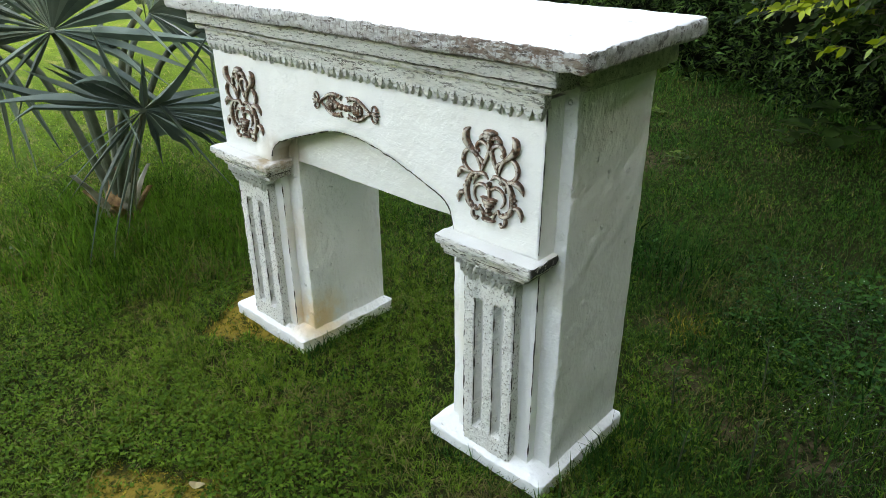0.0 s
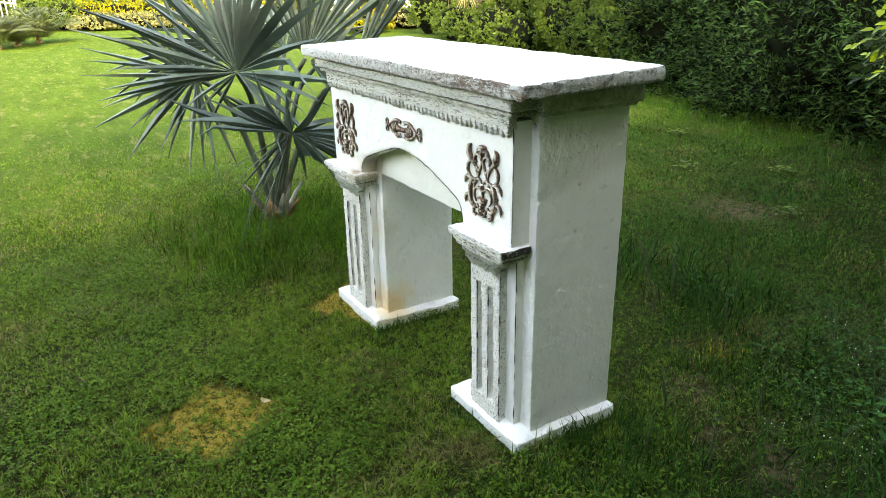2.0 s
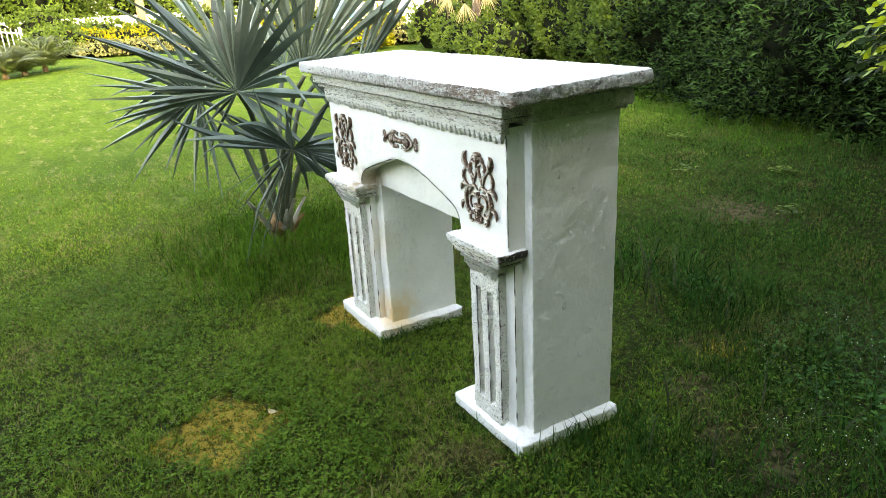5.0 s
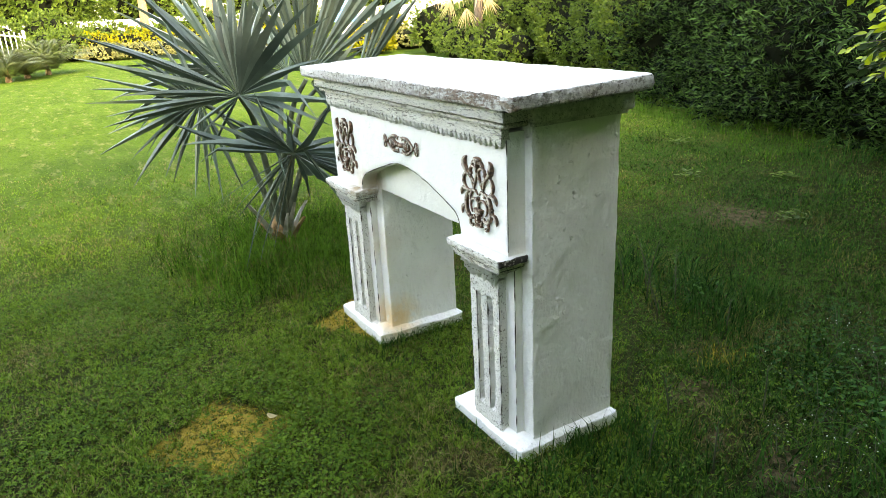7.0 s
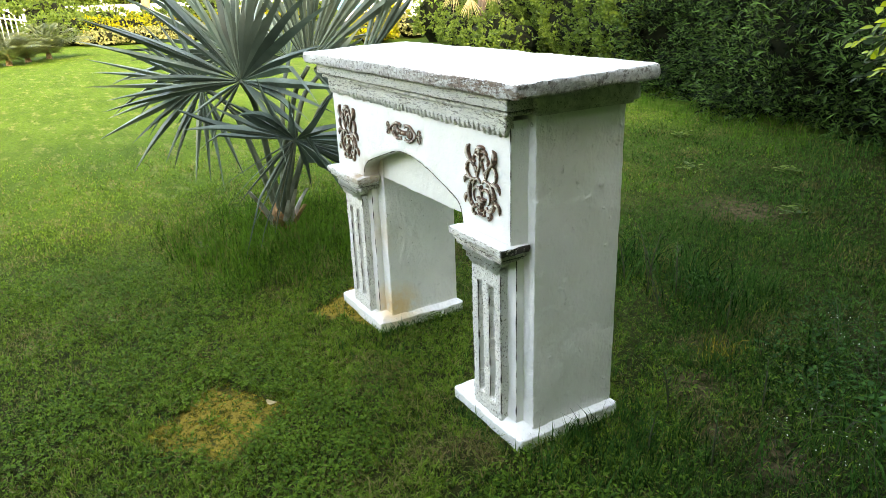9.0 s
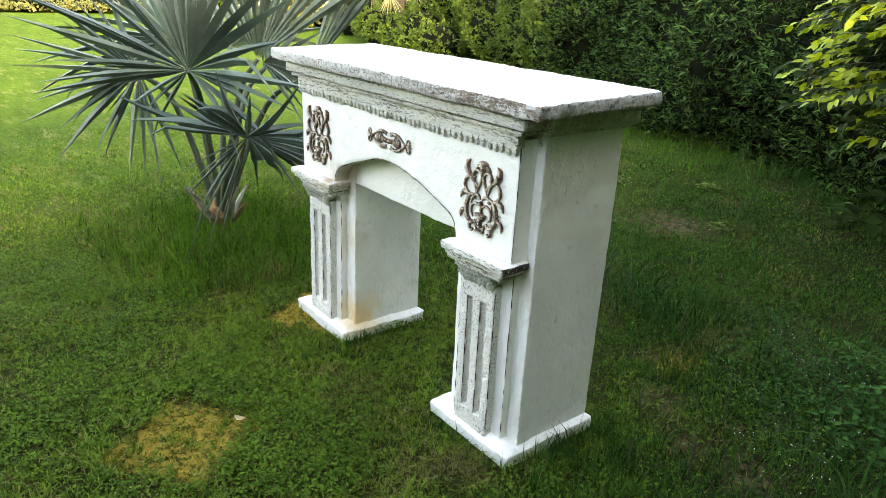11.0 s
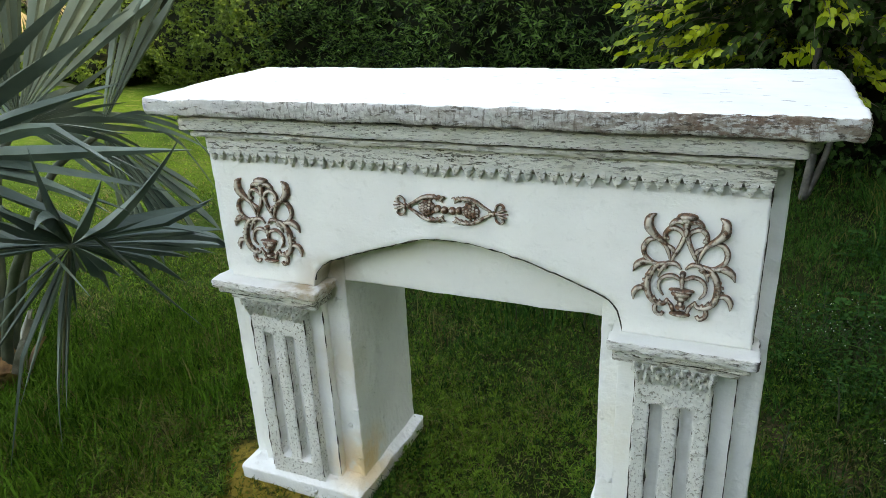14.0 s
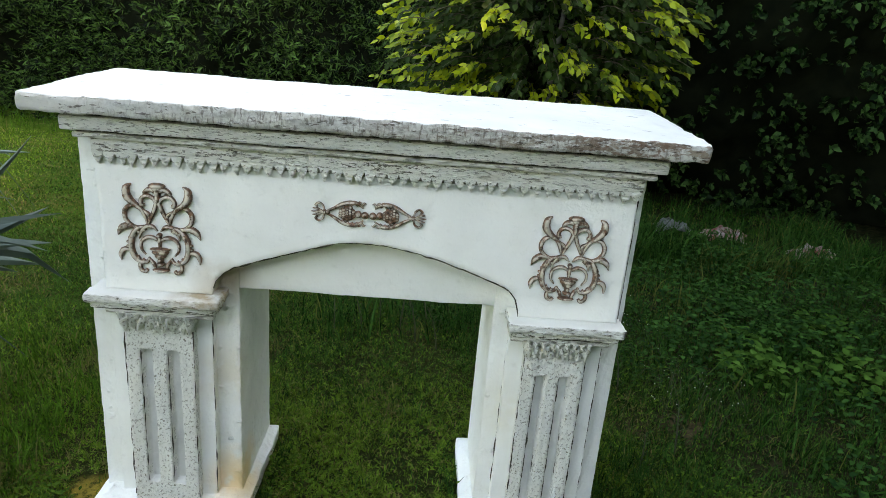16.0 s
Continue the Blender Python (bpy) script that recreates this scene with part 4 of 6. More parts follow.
def fan_palm():
    base = Vector((-2.03, 0.08, 0.0))
    palm = thing("fan_palm", "young blue-grey fan palm with stiff pleated fronds", "palm", base)
    bm = tube(bmesh.new(), [base + Vector((0, 0, z)) for z in (-0.03, 0.04, 0.10, 0.18, 0.28)], [0.085, 0.095, 0.080, 0.050, 0.020], 14)
    for v in bm.verts:
        v.co += noise.noise_vector(v.co * 30) * 0.014
    part("trunk", bm, HUSK, palm, "short stem wrapped in brown leaf husks")
    # leaf bases: pale ribs that lean outwards, and torn brown husk between them
    for i in range(11):
        a = i * 2.4
        d = Vector((math.cos(a), math.sin(a), 0))
        s = Vector((-d.y, d.x, 0))
        pale = i % 2 == 0
        h, lean, wide = (0.24 + 0.03 * (i % 3), 0.10 + 0.02 * (i % 4), 0.030) if pale else (0.10 + 0.025 * (i % 4), 0.09, 0.050)
        bm = bmesh.new()
        rows = []
        for f, w in ((0, 1.25), (0.25, 1.15), (0.5, 0.85), (0.75, 0.60), (1, 0.30)):
            c = base + d * (0.065 + lean * f ** 1.6) + Vector((0, 0, 0.0 + h * f))
            w = wide * w * (1 + (0.0 if pale else 0.35 * math.sin(f * 21 + i)))
            rows.append([bm.verts.new(c - s * w), bm.verts.new(c + d * 0.020), bm.verts.new(c + s * w), bm.verts.new(c - d * 0.010)])
        for p, q in zip(rows, rows[1:]):
            for k in range(4):
                bm.faces.new((p[k], p[(k + 1) % 4], q[(k + 1) % 4], q[k]))
        part("leaf_base" if pale else "husk", bm, RIB if pale else HUSK, palm, "pale grey leaf base" if pale else "torn brown husk")
    crown = base + Vector((0, 0, 0.34))
    fronds = (
        # blades of a frond: hub, normal, axis, radius, half spread, leaflets, cup, droop, join
        (((-1.706, -0.156, 1.024), (0.93, -0.30, 0.15), (-0.20, -0.58, 0.76), 0.85, 58, 15, 0.08, 0.03, 0.42),
         ((-1.706, -0.156, 1.024), (0.40, -0.88, 0.15), (0.58, 0.24, 0.78), 0.84, 58, 12, 0.08, 0.03, 0.42),
         ((-1.706, -0.156, 1.024), (0.36, -0.90, 0.10), (0.75, 0.48, -0.26), 0.76, 16, 4, 0.05, 0.06, 0.30),
         ((-1.706, -0.156, 1.024), (0.90, -0.30, 0.30), (-0.15, -0.75, -0.30), 0.42, 28, 5, 0.05, 0.06, 0.30)),
        (((-1.325, 0.002, 0.727), (-0.45, 0.32, 0.83), (0.05, 0.95, -0.22), 0.58, 60, 16, 0.03, 0.06, 0.64),
         ((-1.325, 0.002, 0.727), (-0.45, 0.32, 0.83), (0.22, -0.88, 0.34), 0.64, 30, 7, 0.03, 0.05, 0.46),
         ((-1.325, 0.002, 0.727), (-0.45, 0.32, 0.83), (0.81, -0.24, 0.53), 0.62, 34, 5, 0.03, 0.02, 0.30),
         ((-1.325, 0.002, 0.727), (0.85, -0.45, 0.20), (-0.14, -0.50, -0.80), 0.56, 15, 5, 0.03, 0.05, 0.34),
         ((-1.325, 0.002, 0.727), (0.85, -0.45, 0.20), (-0.08, -0.86, -0.40), 0.54, 4, 2, 0.03, 0.10, 0.15)),
        (((-1.86, 0.30, 1.060), (0.92, -0.38, 0.10), (0.10, 0.22, 0.97), 1.00, 40, 15, 0.12, 0.0, 0.80),
         ((-1.84, 0.32, 1.040), (0.60, -0.50, 0.60), (0.45, 0.80, -0.10), 0.46, 50, 10, 0.06, 0.28, 0.4)),
        (((-2.20, -0.285, 0.962), (0.93, -0.25, 0.20), (0.0, -0.62, -0.78), 0.64, 54, 11, 0.05, 0.08, 0.42),
         ((-2.20, -0.285, 0.962), (0.88, -0.30, 0.35), (-0.12, -0.66, 0.55), 0.64, 36, 10, 0.08, 0.06, 0.42)),
        (((-1.78, 0.58, 0.960), (0.50, -0.85, 0.10), (0.30, 0.13, -0.60), 0.56, 24, 12, 0.04, 0.02, 0.86),
         ((-1.78, 0.58, 0.970), (0.90, -0.40, 0.00), (0.43, 0.18, 0.66), 0.80, 9, 5, 0.06, 0.02, 0.66),
         ((-1.75, 0.58, 1.010), (0.10, -0.50, 0.80), (0.90, 0.40, 0.30), 0.50, 12, 4, 0.05, 0.42, 0.40)),
        (((-2.55, 0.40, 1.060), (0.55, -0.35, 0.70), (-0.60, 0.10, 0.70), 0.92, 95, 22, 0.10, 0.15, 0.45),),
        (((-2.34, -0.02, 1.120), (0.78, -0.42, 0.45), (-0.10, -0.60, 0.62), 0.92, 85, 21, 0.10, 0.10, 0.42),),
        (((-2.20, 0.50, 0.980), (0.45, -0.30, 0.80), (0.10, 0.95, 0.20), 0.70, 70, 16, 0.06, 0.30, 0.40),),
    )
    for i, blades in enumerate(fronds):
        hub = Vector(blades[0][0])
        bm = bmesh.new()
        for k, (h, nrm, axis, rad, spread, count, cup, droop, join) in enumerate(blades):
            fan_blade(bm, h, nrm, axis, rad, spread, count, cup, droop, join, i * 7 + k)
        fr = part("frond", bm, PALM, palm)
        mid = crown.lerp(hub, 0.55) + Vector((0, 0, 0.10))
        side = (hub - crown).normalized()
        line = smooth_line([base + Vector((0.05 * side.x, 0.05 * side.y, 0.04)), base + Vector((0.10 * side.x, 0.10 * side.y, 0.22)), mid, hub], 12)
        part("petiole", tube(bmesh.new(), line, [0.014 + 0.016 * (1 - k / (len(line) - 1)) ** 1.5 for k in range(len(line))], 7), PETIOLE, fr, "pale grey-green stalk")
    # one hanging dead leaflet
    part("dead_leaflet", tube(bmesh.new(), [(-1.325, -0.01, 0.71), (-1.32, -0.09, 0.50), (-1.303, -0.175, 0.272)], [0.007, 0.006, 0.002], 6), STALK, palm, "thin dark dead leaflet")


fan_palm()


# ---- hedge ----
HEDGE = [(-15.0, 9.75), (-12.0, 8.85), (-8.9, 8.0), (-4.8, 6.55), (-2.3, 5.75), (-1.1, 5.4), (0.3, 4.95), (1.6, 4.6), (3.2, 4.2), (6.5, 3.4)]


def hedge_xy(x):
    return np.interp(x, [p[0] for p in HEDGE], [p[1] for p in HEDGE])


OUT = np.array([-0.33, -0.94, 0.0])


def hedge_front(x, z, s):
    """The hedge's bumpy face."""
    return hedge_xy(x) - 0.30 * fnoise(x * 1.3, z * 1.6, s) - 0.16 * fnoise(x * 3.7, z * 4.1, s + 2) - 0.35 * np.exp(-((z - 0.9) / 0.8) ** 2) + 0.25 * np.maximum(z - 1.6, 0)


def core(name, x0, x1, high, s, back, label, category, over=0.0):
    xs, zs = np.linspace(x0, x1, int((x1 - x0) / 0.22) + 2), np.linspace(0, high, 16)
    verts = []
    for z in zs:
        for x in xs:
            verts.append((x, float(hedge_front(x, z, s)) + back - over * min(max(z - 0.5, 0), 1.3), float(z)))
    k = len(xs)
    n = len(verts)
    verts += [(v[0], v[1] + 1.4, v[2]) for v in verts]
    faces = [(j * k + i, j * k + i + 1, (j + 1) * k + i + 1, (j + 1) * k + i) for j in range(len(zs) - 1) for i in range(k - 1)]
    faces += [tuple(n + q for q in f[::-1]) for f in faces]
    t = (len(zs) - 1) * k
    faces += [(t + i, t + i + 1, n + t + i + 1, n + t + i) for i in range(k - 1)]
    faces += [(j * k, (j + 1) * k, n + (j + 1) * k, n + j * k) for j in range(len(zs) - 1)]
    faces += [(j * k + k - 1, n + j * k + k - 1, n + (j + 1) * k + k - 1, (j + 1) * k + k - 1) for j in range(len(zs) - 1)]
    e = thing(name, label, category, (float((x0 + x1) / 2), float(hedge_xy((x0 + x1) / 2)), 0))
    under(obj("shade_core", verts, faces, DARK_CORE), e)
    return e


def rosettes(p, out, per, length, width, open_=0.9, droop=0.12, shape=None):
    """Shoot tips with leaves set round them."""
    n = len(p)
    ax = unit(out + rng.normal(0, 0.38, (n, 3)) + [0, 0, 0.35])
    ref = unit(rng.normal(0, 1, (n, 3)))
    a = unit(np.cross(ax, ref))
    b = np.cross(ax, a)
    pts, ds, ns = [], [], []
    for k in range(per):
        t = 2 * np.pi * k / per * 1.62 + rng.uniform(0, 0.6, n)
        o = rng.uniform(0.35, 1.0, n) * open_
        rad = a * np.cos(t)[:, None] + b * np.sin(t)[:, None]
        d = unit(ax * np.cos(o)[:, None] + rad * np.sin(o)[:, None])
        pts.append(p - ax * (rng.uniform(0, 0.10, n))[:, None])
        ds.append(d)
        ns.append(unit(ax - rad * 0.4))
    p, d, nr = np.concatenate(pts), np.concatenate(ds), np.concatenate(ns)
    m = len(p)
    return (shape or leaf_arrays)(p, d, nr, length * rng.uniform(0.6, 1.15, m), width * rng.uniform(0.7, 1.2, m), 0.2, droop)


def shoots(count, x0, x1, high, s, lean, each, spread, depth):
    """Places for leaf tufts that crowd on side shoots of a hedge, some standing proud and some sunk in the dark."""
    x, z = rng.uniform(x0, x1, count), 0.05 + high * rng.uniform(0, 1, count) ** lean
    y = hedge_front(x, z, s) + rng.uniform(*depth, count)
    c = np.repeat(np.stack([x, y, z], 1), each, axis=0)
    p = c + rng.normal(0, 1, (len(c), 3)) * [spread, spread * 0.6, spread * 0.55]
    p[:, 2] = np.maximum(p[:, 2], 0.03)
    return p


def hedges():
    # loose pointed-leaf hedge behind the mantel
    h = core("oleander_hedge", -5.6, 0.9, 2.7, 0.4, 0.36, "tall dark green hedge with narrow pointed leaves", "hedge", 0.0)
    p = shoots(680, -5.6, 0.9, 2.65, 0.4, 1.25, 9, 0.14, (-0.30, 0.30))
    v, t = rosettes(p, np.tile(OUT, (len(p), 1)), 9, 0.092, 0.019)
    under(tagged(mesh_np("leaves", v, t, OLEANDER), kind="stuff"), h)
    # fine-leaved hedge further along
    h = core("privet_hedge", -15.0, -5.3, 2.6, 2.1, 0.15, "rounded green hedge with small sunlit leaves", "hedge")
    n = 6500
    x, z = rng.uniform(-15.0, -5.2, n), 0.05 + 2.5 * rng.uniform(0, 1, n) ** 1.2
    y = hedge_front(x, z, 2.1) + rng.uniform(-0.12, 0.20, n)
    v, t = rosettes(np.stack([x, y, z], 1), np.tile(OUT, (n, 1)), 8, 0.070, 0.034, 1.1, 0.05, ovate_arrays)
    under(tagged(mesh_np("leaves", v, t, SMALL_LEAF), kind="stuff"), h)
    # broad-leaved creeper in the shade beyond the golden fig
    h = core("creeper_thicket", 0.8, 6.5, 2.7, 4.7, 0.40, "dense shaded thicket of broad-leaved creeper, toned dark", "bush", 0.55)
    p = shoots(330, 0.9, 6.4, 2.65, 4.7, 1.0, 8, 0.13, (-0.30, 0.40))
    p[:, 1] -= 0.55 * np.clip(p[:, 2] - 0.5, 0, 1.3)
    v, t = rosettes(p, np.tile(OUT, (len(p), 1)), 6, 0.062, 0.042, 1.2, 0.25, ovate_arrays)
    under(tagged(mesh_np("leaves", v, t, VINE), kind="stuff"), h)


hedges()


# ---- golden fig ----
def golden_fig():
    base = Vector((1.0, 3.66, 0.0))
    tree = thing("golden_fig_tree", "small fig tree with drooping bright yellow-green leaves", "tree", base)
    trunk = smooth_line([base + Vector((0, 0, -0.05)), base + Vector((0.02, 0, 0.4)), base + Vector((-0.04, -0.05, 0.9)), base + Vector((0.0, -0.05, 1.5)), base + Vector((0.03, 0.0, 2.2))], 14)
    part("trunk", tube(bmesh.new(), trunk, [0.032 - 0.02 * i / (len(trunk) - 1) for i in range(len(trunk))], 8), GREY_BARK, tree, "thin grey trunk")
    fork = smooth_line([base + Vector((0.02, 0, 0.02)), base + Vector((0.10, 0.02, 0.30)), base + Vector((0.16, 0.02, 0.7)), base + Vector((0.30, 0.05, 1.5))], 12)
    part("stem", tube(bmesh.new(), fork, [0.024 - 0.014 * i / (len(fork) - 1) for i in range(len(fork))], 8), GREY_BARK, tree, "thinner grey second stem")
    gold_p, gold_d, green_p, green_d = [], [], [], []
    r = random.Random(5)
    bm = bmesh.new()
    sprays = 0
    while sprays < 1150:
        a, e = r.uniform(0, 2 * math.pi), r.uniform(-0.9, 1.2)
        rad = r.uniform(0.45, 1.0)
        d = Vector((math.cos(a) * math.cos(e), math.sin(a) * math.cos(e), math.sin(e)))
        p0 = base + Vector((-0.13, -0.12, 1.36)) + Vector((d.x * 0.92, d.y * 0.72, d.z * (0.95 if d.z > 0 else 0.82))) * rad
        lump = 0.25 * noise.noise(d * 2.1)
        p0 += d * lump
        outw = Vector((d.x, d.y, 0.25)).normalized()
        length = r.uniform(0.18, 0.36)
        line = [p0 + outw * length * f + Vector((0, 0, -0.42 * length * f * f)) for f in (0, 0.25, 0.5, 0.75, 1.0)]
        tube(bm, line, [0.004, 0.0035, 0.003, 0.002, 0.001], 4, 1.0, False)
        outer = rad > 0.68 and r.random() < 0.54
        for k in range(11):
            f = (k + 0.6) / 11
            i = min(3, int(f * 4))
            p = line[i].lerp(line[i + 1], f * 4 - i)
            ld = Vector((r.uniform(-0.7, 0.7), r.uniform(-0.7, 0.7), r.uniform(-1.1, -0.1))) + outw * 0.8
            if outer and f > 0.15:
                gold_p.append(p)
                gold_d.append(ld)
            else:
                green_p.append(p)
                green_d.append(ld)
        sprays += 1
    tagged(part("twig", bm, BARK, tree), kind="stuff")
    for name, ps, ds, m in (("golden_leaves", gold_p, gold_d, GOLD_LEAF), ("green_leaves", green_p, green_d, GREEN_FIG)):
        ps, ds = np.array(ps), unit(np.array(ds))
        k = len(ps)
        nr = unit(OUT * 0.8 + rng.normal(0, 0.5, (k, 3)) + [0, 0, 0.5])
        v, t = ovate_arrays(ps, ds, nr, rng.uniform(0.046, 0.076, k), rng.uniform(0.030, 0.046, k), 0.12, 0.1)
        under(tagged(mesh_np(name, v, t, m), kind="stuff"), tree)


golden_fig()


# ---- far side of the garden ----
def leaf_mound(name, at, size, count, length, width, material, label, category, seed, group=""):
    """A mounded bush: clumps of leaves over a dark inside."""
    e = thing(name, label, category, at, group=group)
    g = np.random.default_rng(seed)
    c = np.array(at) + [0, 0, size[2] * 0.40]
    d = unit(g.normal(0, 1, (count, 3)))
    d[:, 2] = np.abs(d[:, 2]) * 1.0 - 0.45
    d = unit(d)
    lump = 1 + 0.22 * fnoise(d[:, 0] * 4 + seed, d[:, 1] * 4 + d[:, 2] * 3, seed) + g.uniform(-0.12, 0.05, count)
    p = c + d * (np.array(size) / 2 * [1, 1, 1.15]) * lump[:, None]
    p[:, 2] = np.maximum(p[:, 2], 0.02)
    v, t = rosettes(p, d, 5, length, width, 1.0, 0.1)
    under(tagged(mesh_np("leaves", v, t, material), kind="stuff"), e)
    bm = bmesh.new()
    bmesh.ops.create_icosphere(bm, subdivisions=2, radius=1)
    for q in bm.verts:
        q.co = Vector(c) + Vector([q.co[i] * size[i] * (0.38, 0.38, 0.44)[i] for i in range(3)]) * (1 + 0.15 * noise.noise(q.co * 2 + Vector((seed, 0, 0))))
    part("shade_core", bm, DARK_CORE, e)
    return e


def far_garden():
    # flower bed: cream edging plants, yellow crotons, a green hedge and a white wall
    for i, y in enumerate((1.3, 2.4, 3.5, 4.6, 5.8, 7.2)):
        leaf_mound("variegated_bush", (-27.6 + 0.25 * math.sin(i * 2.1), y, 0), (1.3, 1.9, 0.62), 420, 0.11, 0.06, CREAM, "low cream and green variegated bush in a flower bed", "bush", 10 + i, "flower bed bushes")
    for i, y in enumerate((1.0, 2.2, 3.3, 4.5, 5.8, 7.2, 8.8)):
        leaf_mound("croton_bush", (-29.2 + 0.3 * math.cos(i * 1.7), y, 0), (1.5, 2.0, 1.05 + 0.12 * math.sin(i * 3)), 460, 0.12, 0.06, CROTON, "bright yellow croton bush in a flower bed", "bush", 30 + i, "yellow croton bushes")
    for i, y in enumerate((-6.4, -4.4, -2.4, -0.4, 1.6, 3.8, 6.0, 8.4, 11.0)):
        leaf_mound("round_shrub", (-32.6, y, 0), (2.2, 2.8, (1.90 if y < 1.2 else 1.35 if y < 5 else 1.60) + 0.12 * math.sin(i * 2.3)), 1100, 0.16, 0.08, SMALL_LEAF, "rounded dark green shrub behind a flower bed", "bush", 50 + i, "green shrubs")
    # nearer clump of yellow bushes beside the hedge's end
    for i, (x, y, s) in enumerate(((-20.2, 9.0, 1.15), (-21.6, 10.3, 1.3), (-18.9, 8.4, 0.75))):
        leaf_mound("croton_bush", (x, y, 0), (1.5, 1.5, s), 300, 0.15, 0.08, CROTON, "bright yellow croton bush at the lawn's edge", "bush", 70 + i, "yellow croton bushes")
    for i, (x, y, s) in enumerate(((-20.0, 10.4, 0.8), (-17.2, 9.9, 1.7), (-15.6, 9.8, 1.5))):
        leaf_mound("round_shrub", (x, y, 0), (1.9, 1.7, s), 420, 0.12, 0.06, CREAM if i == 0 else SMALL_LEAF, "cream variegated shrub at the lawn edge" if i == 0 else "dark green shrub at the hedge's end", "bush", 80 + i)
    bm = rbox(bmesh.new(), (-38.4, -16, -0.1), (-38.0, 22, 1.42), 0.02, 2.0, 0.0)
    tagged(part_free("garden_wall", bm, WALL_WHITE), "long white garden wall beyond the flower bed", "wall", kind="structure")
    bm = rbox(bmesh.new(), (-38.05, 14.6, 0.5), (-37.95, 16.2, 2.0), 0.02, 1.0, 0.0)
    tagged(part_free("sign_board", bm, BLUE), "plain blue board on the far wall", "board")
    # white gate
    gate = thing("garden_gate", "white metal gate with upright bars and arched top", "gate", (-30.2, -2.1, 0))
    for y in (-2.95, -1.30):
        part("post", rbox(bmesh.new(), (-30.26, y - 0.05, -0.05), (-30.14, y + 0.05, 1.22), 0.01, 0.5, 0.0), WHITE_METAL, gate)
    for i in range(9):
        y = -2.80 + 0.17 * i
        part("bar", tube(bmesh.new(), [(-30.2, y, 0.12), (-30.2, y, 1.14 + 0.10 * math.sin(math.pi * i / 8))], [0.016, 0.016], 6), WHITE_METAL, gate)
    for z in (0.2, 0.98):
        part("rail", tube(bmesh.new(), [(-30.2, -2.95, z), (-30.2, -2.1, z + (0.12 if z > 0.5 else 0)), (-30.2, -1.30, z)], [0.024] * 3, 6), WHITE_METAL, gate)
    # feathery low plants before the gate
    for i, (x, y, s) in enumerate(((-22.0, -0.85, 1.35), (-20.2, -1.85, 1.15), (-21.2, -1.4, 0.9))):
        e = thing("feathery_plant", "low plant with arching feathery fronds", "plant", (x, y, 0), group="feathery plants")
        g = np.random.default_rng(90 + i)
        part("stem", tube(bmesh.new(), [(x, y, -0.06), (x, y, 0.10), (x, y, 0.30)], [0.10, 0.08, 0.03], 8), HUSK, e)
        n = 60
        P, D, N_ = [], [], []
        for k in range(n):
            a, el = g.uniform(0, 2 * np.pi), g.uniform(0.75, 1.45)
            for f in np.linspace(0.12, 1, 16):
                out = np.array([np.cos(a), np.sin(a), 0]) * np.cos(el) * f * s * 1.3
                p = np.array([x, y, 0.02]) + out + [0, 0, s * 1.35 * (np.sin(el) * f - 0.45 * f * f)]
                sd = np.array([-np.sin(a), np.cos(a), 0])
                for q in (-1, 1):
                    P.append(p)
                    D.append(sd * q + np.array([np.cos(a), np.sin(a), 0.1]) * 0.6)
                    N_.append([0, 0, 1])
        P, D, N_ = np.array(P), np.array(D), np.array(N_, dtype=float)
        v, t = leaf_arrays(P, D, N_, np.full(len(P), 0.24 * s), np.full(len(P), 0.035), 0.1, 0.2)
        under(tagged(mesh_np("fronds", v, t, FEATHER), kind="stuff"), e)
    # dry palm leaves hanging at the hedge's far end
    dry = thing("dry_palm", "palm with dry straw-coloured hanging fronds", "palm", (-12.8, 8.55, 0))
    part("trunk", tube(bmesh.new(), [(-12.8, 8.6, 0), (-12.8, 8.6, 1.0), (-12.75, 8.6, 2.3)], [0.13, 0.11, 0.10], 9), BARK, dry)
    for i, (hub, axis, rad) in enumerate((((-13.1, 8.0, 1.50), (-0.3, -0.2, -0.9), 0.48), ((-12.3, 7.95, 1.30), (0.2, -0.1, -0.9), 0.50), ((-11.8, 8.0, 1.75), (0.5, 0, -0.7), 0.50), ((-13.9, 8.2, 1.8), (-0.5, 0, -0.7), 0.55), ((-12.7, 8.0, 1.85), (0.1, 0, -0.9), 0.50), ((-11.3, 7.9, 1.5), (0.3, 0, -0.9), 0.42))):
        part("dry_frond", fan_blade(bmesh.new(), hub, (0.75, -0.62, 0.1), axis, rad, 42, 11, 0.05, 0.1, 0.4, 20 + i), TAN_FROND, dry)
    for i, x in enumerate((-14.4, -13.2, -12.0, -10.9, -9.8)):
        leaf_mound("round_shrub", (x, float(hedge_xy(x)) - 0.65, 0), (1.5, 1.1, 1.05 + 0.15 * math.sin(i * 2.7)), 420, 0.09, 0.045, SMALL_LEAF, "low leafy green shrub along the hedge's foot", "bush", 140 + i, "green shrubs")
    for i, (x, y) in enumerate(((-30.2, -0.6), (-29.0, 0.2))):
        leaf_mound("round_shrub", (x, y, 0), (1.8, 1.7, 1.25), 500, 0.14, 0.07, SMALL_LEAF, "rounded green shrub beside a garden gate", "bush", 150 + i, "green shrubs")
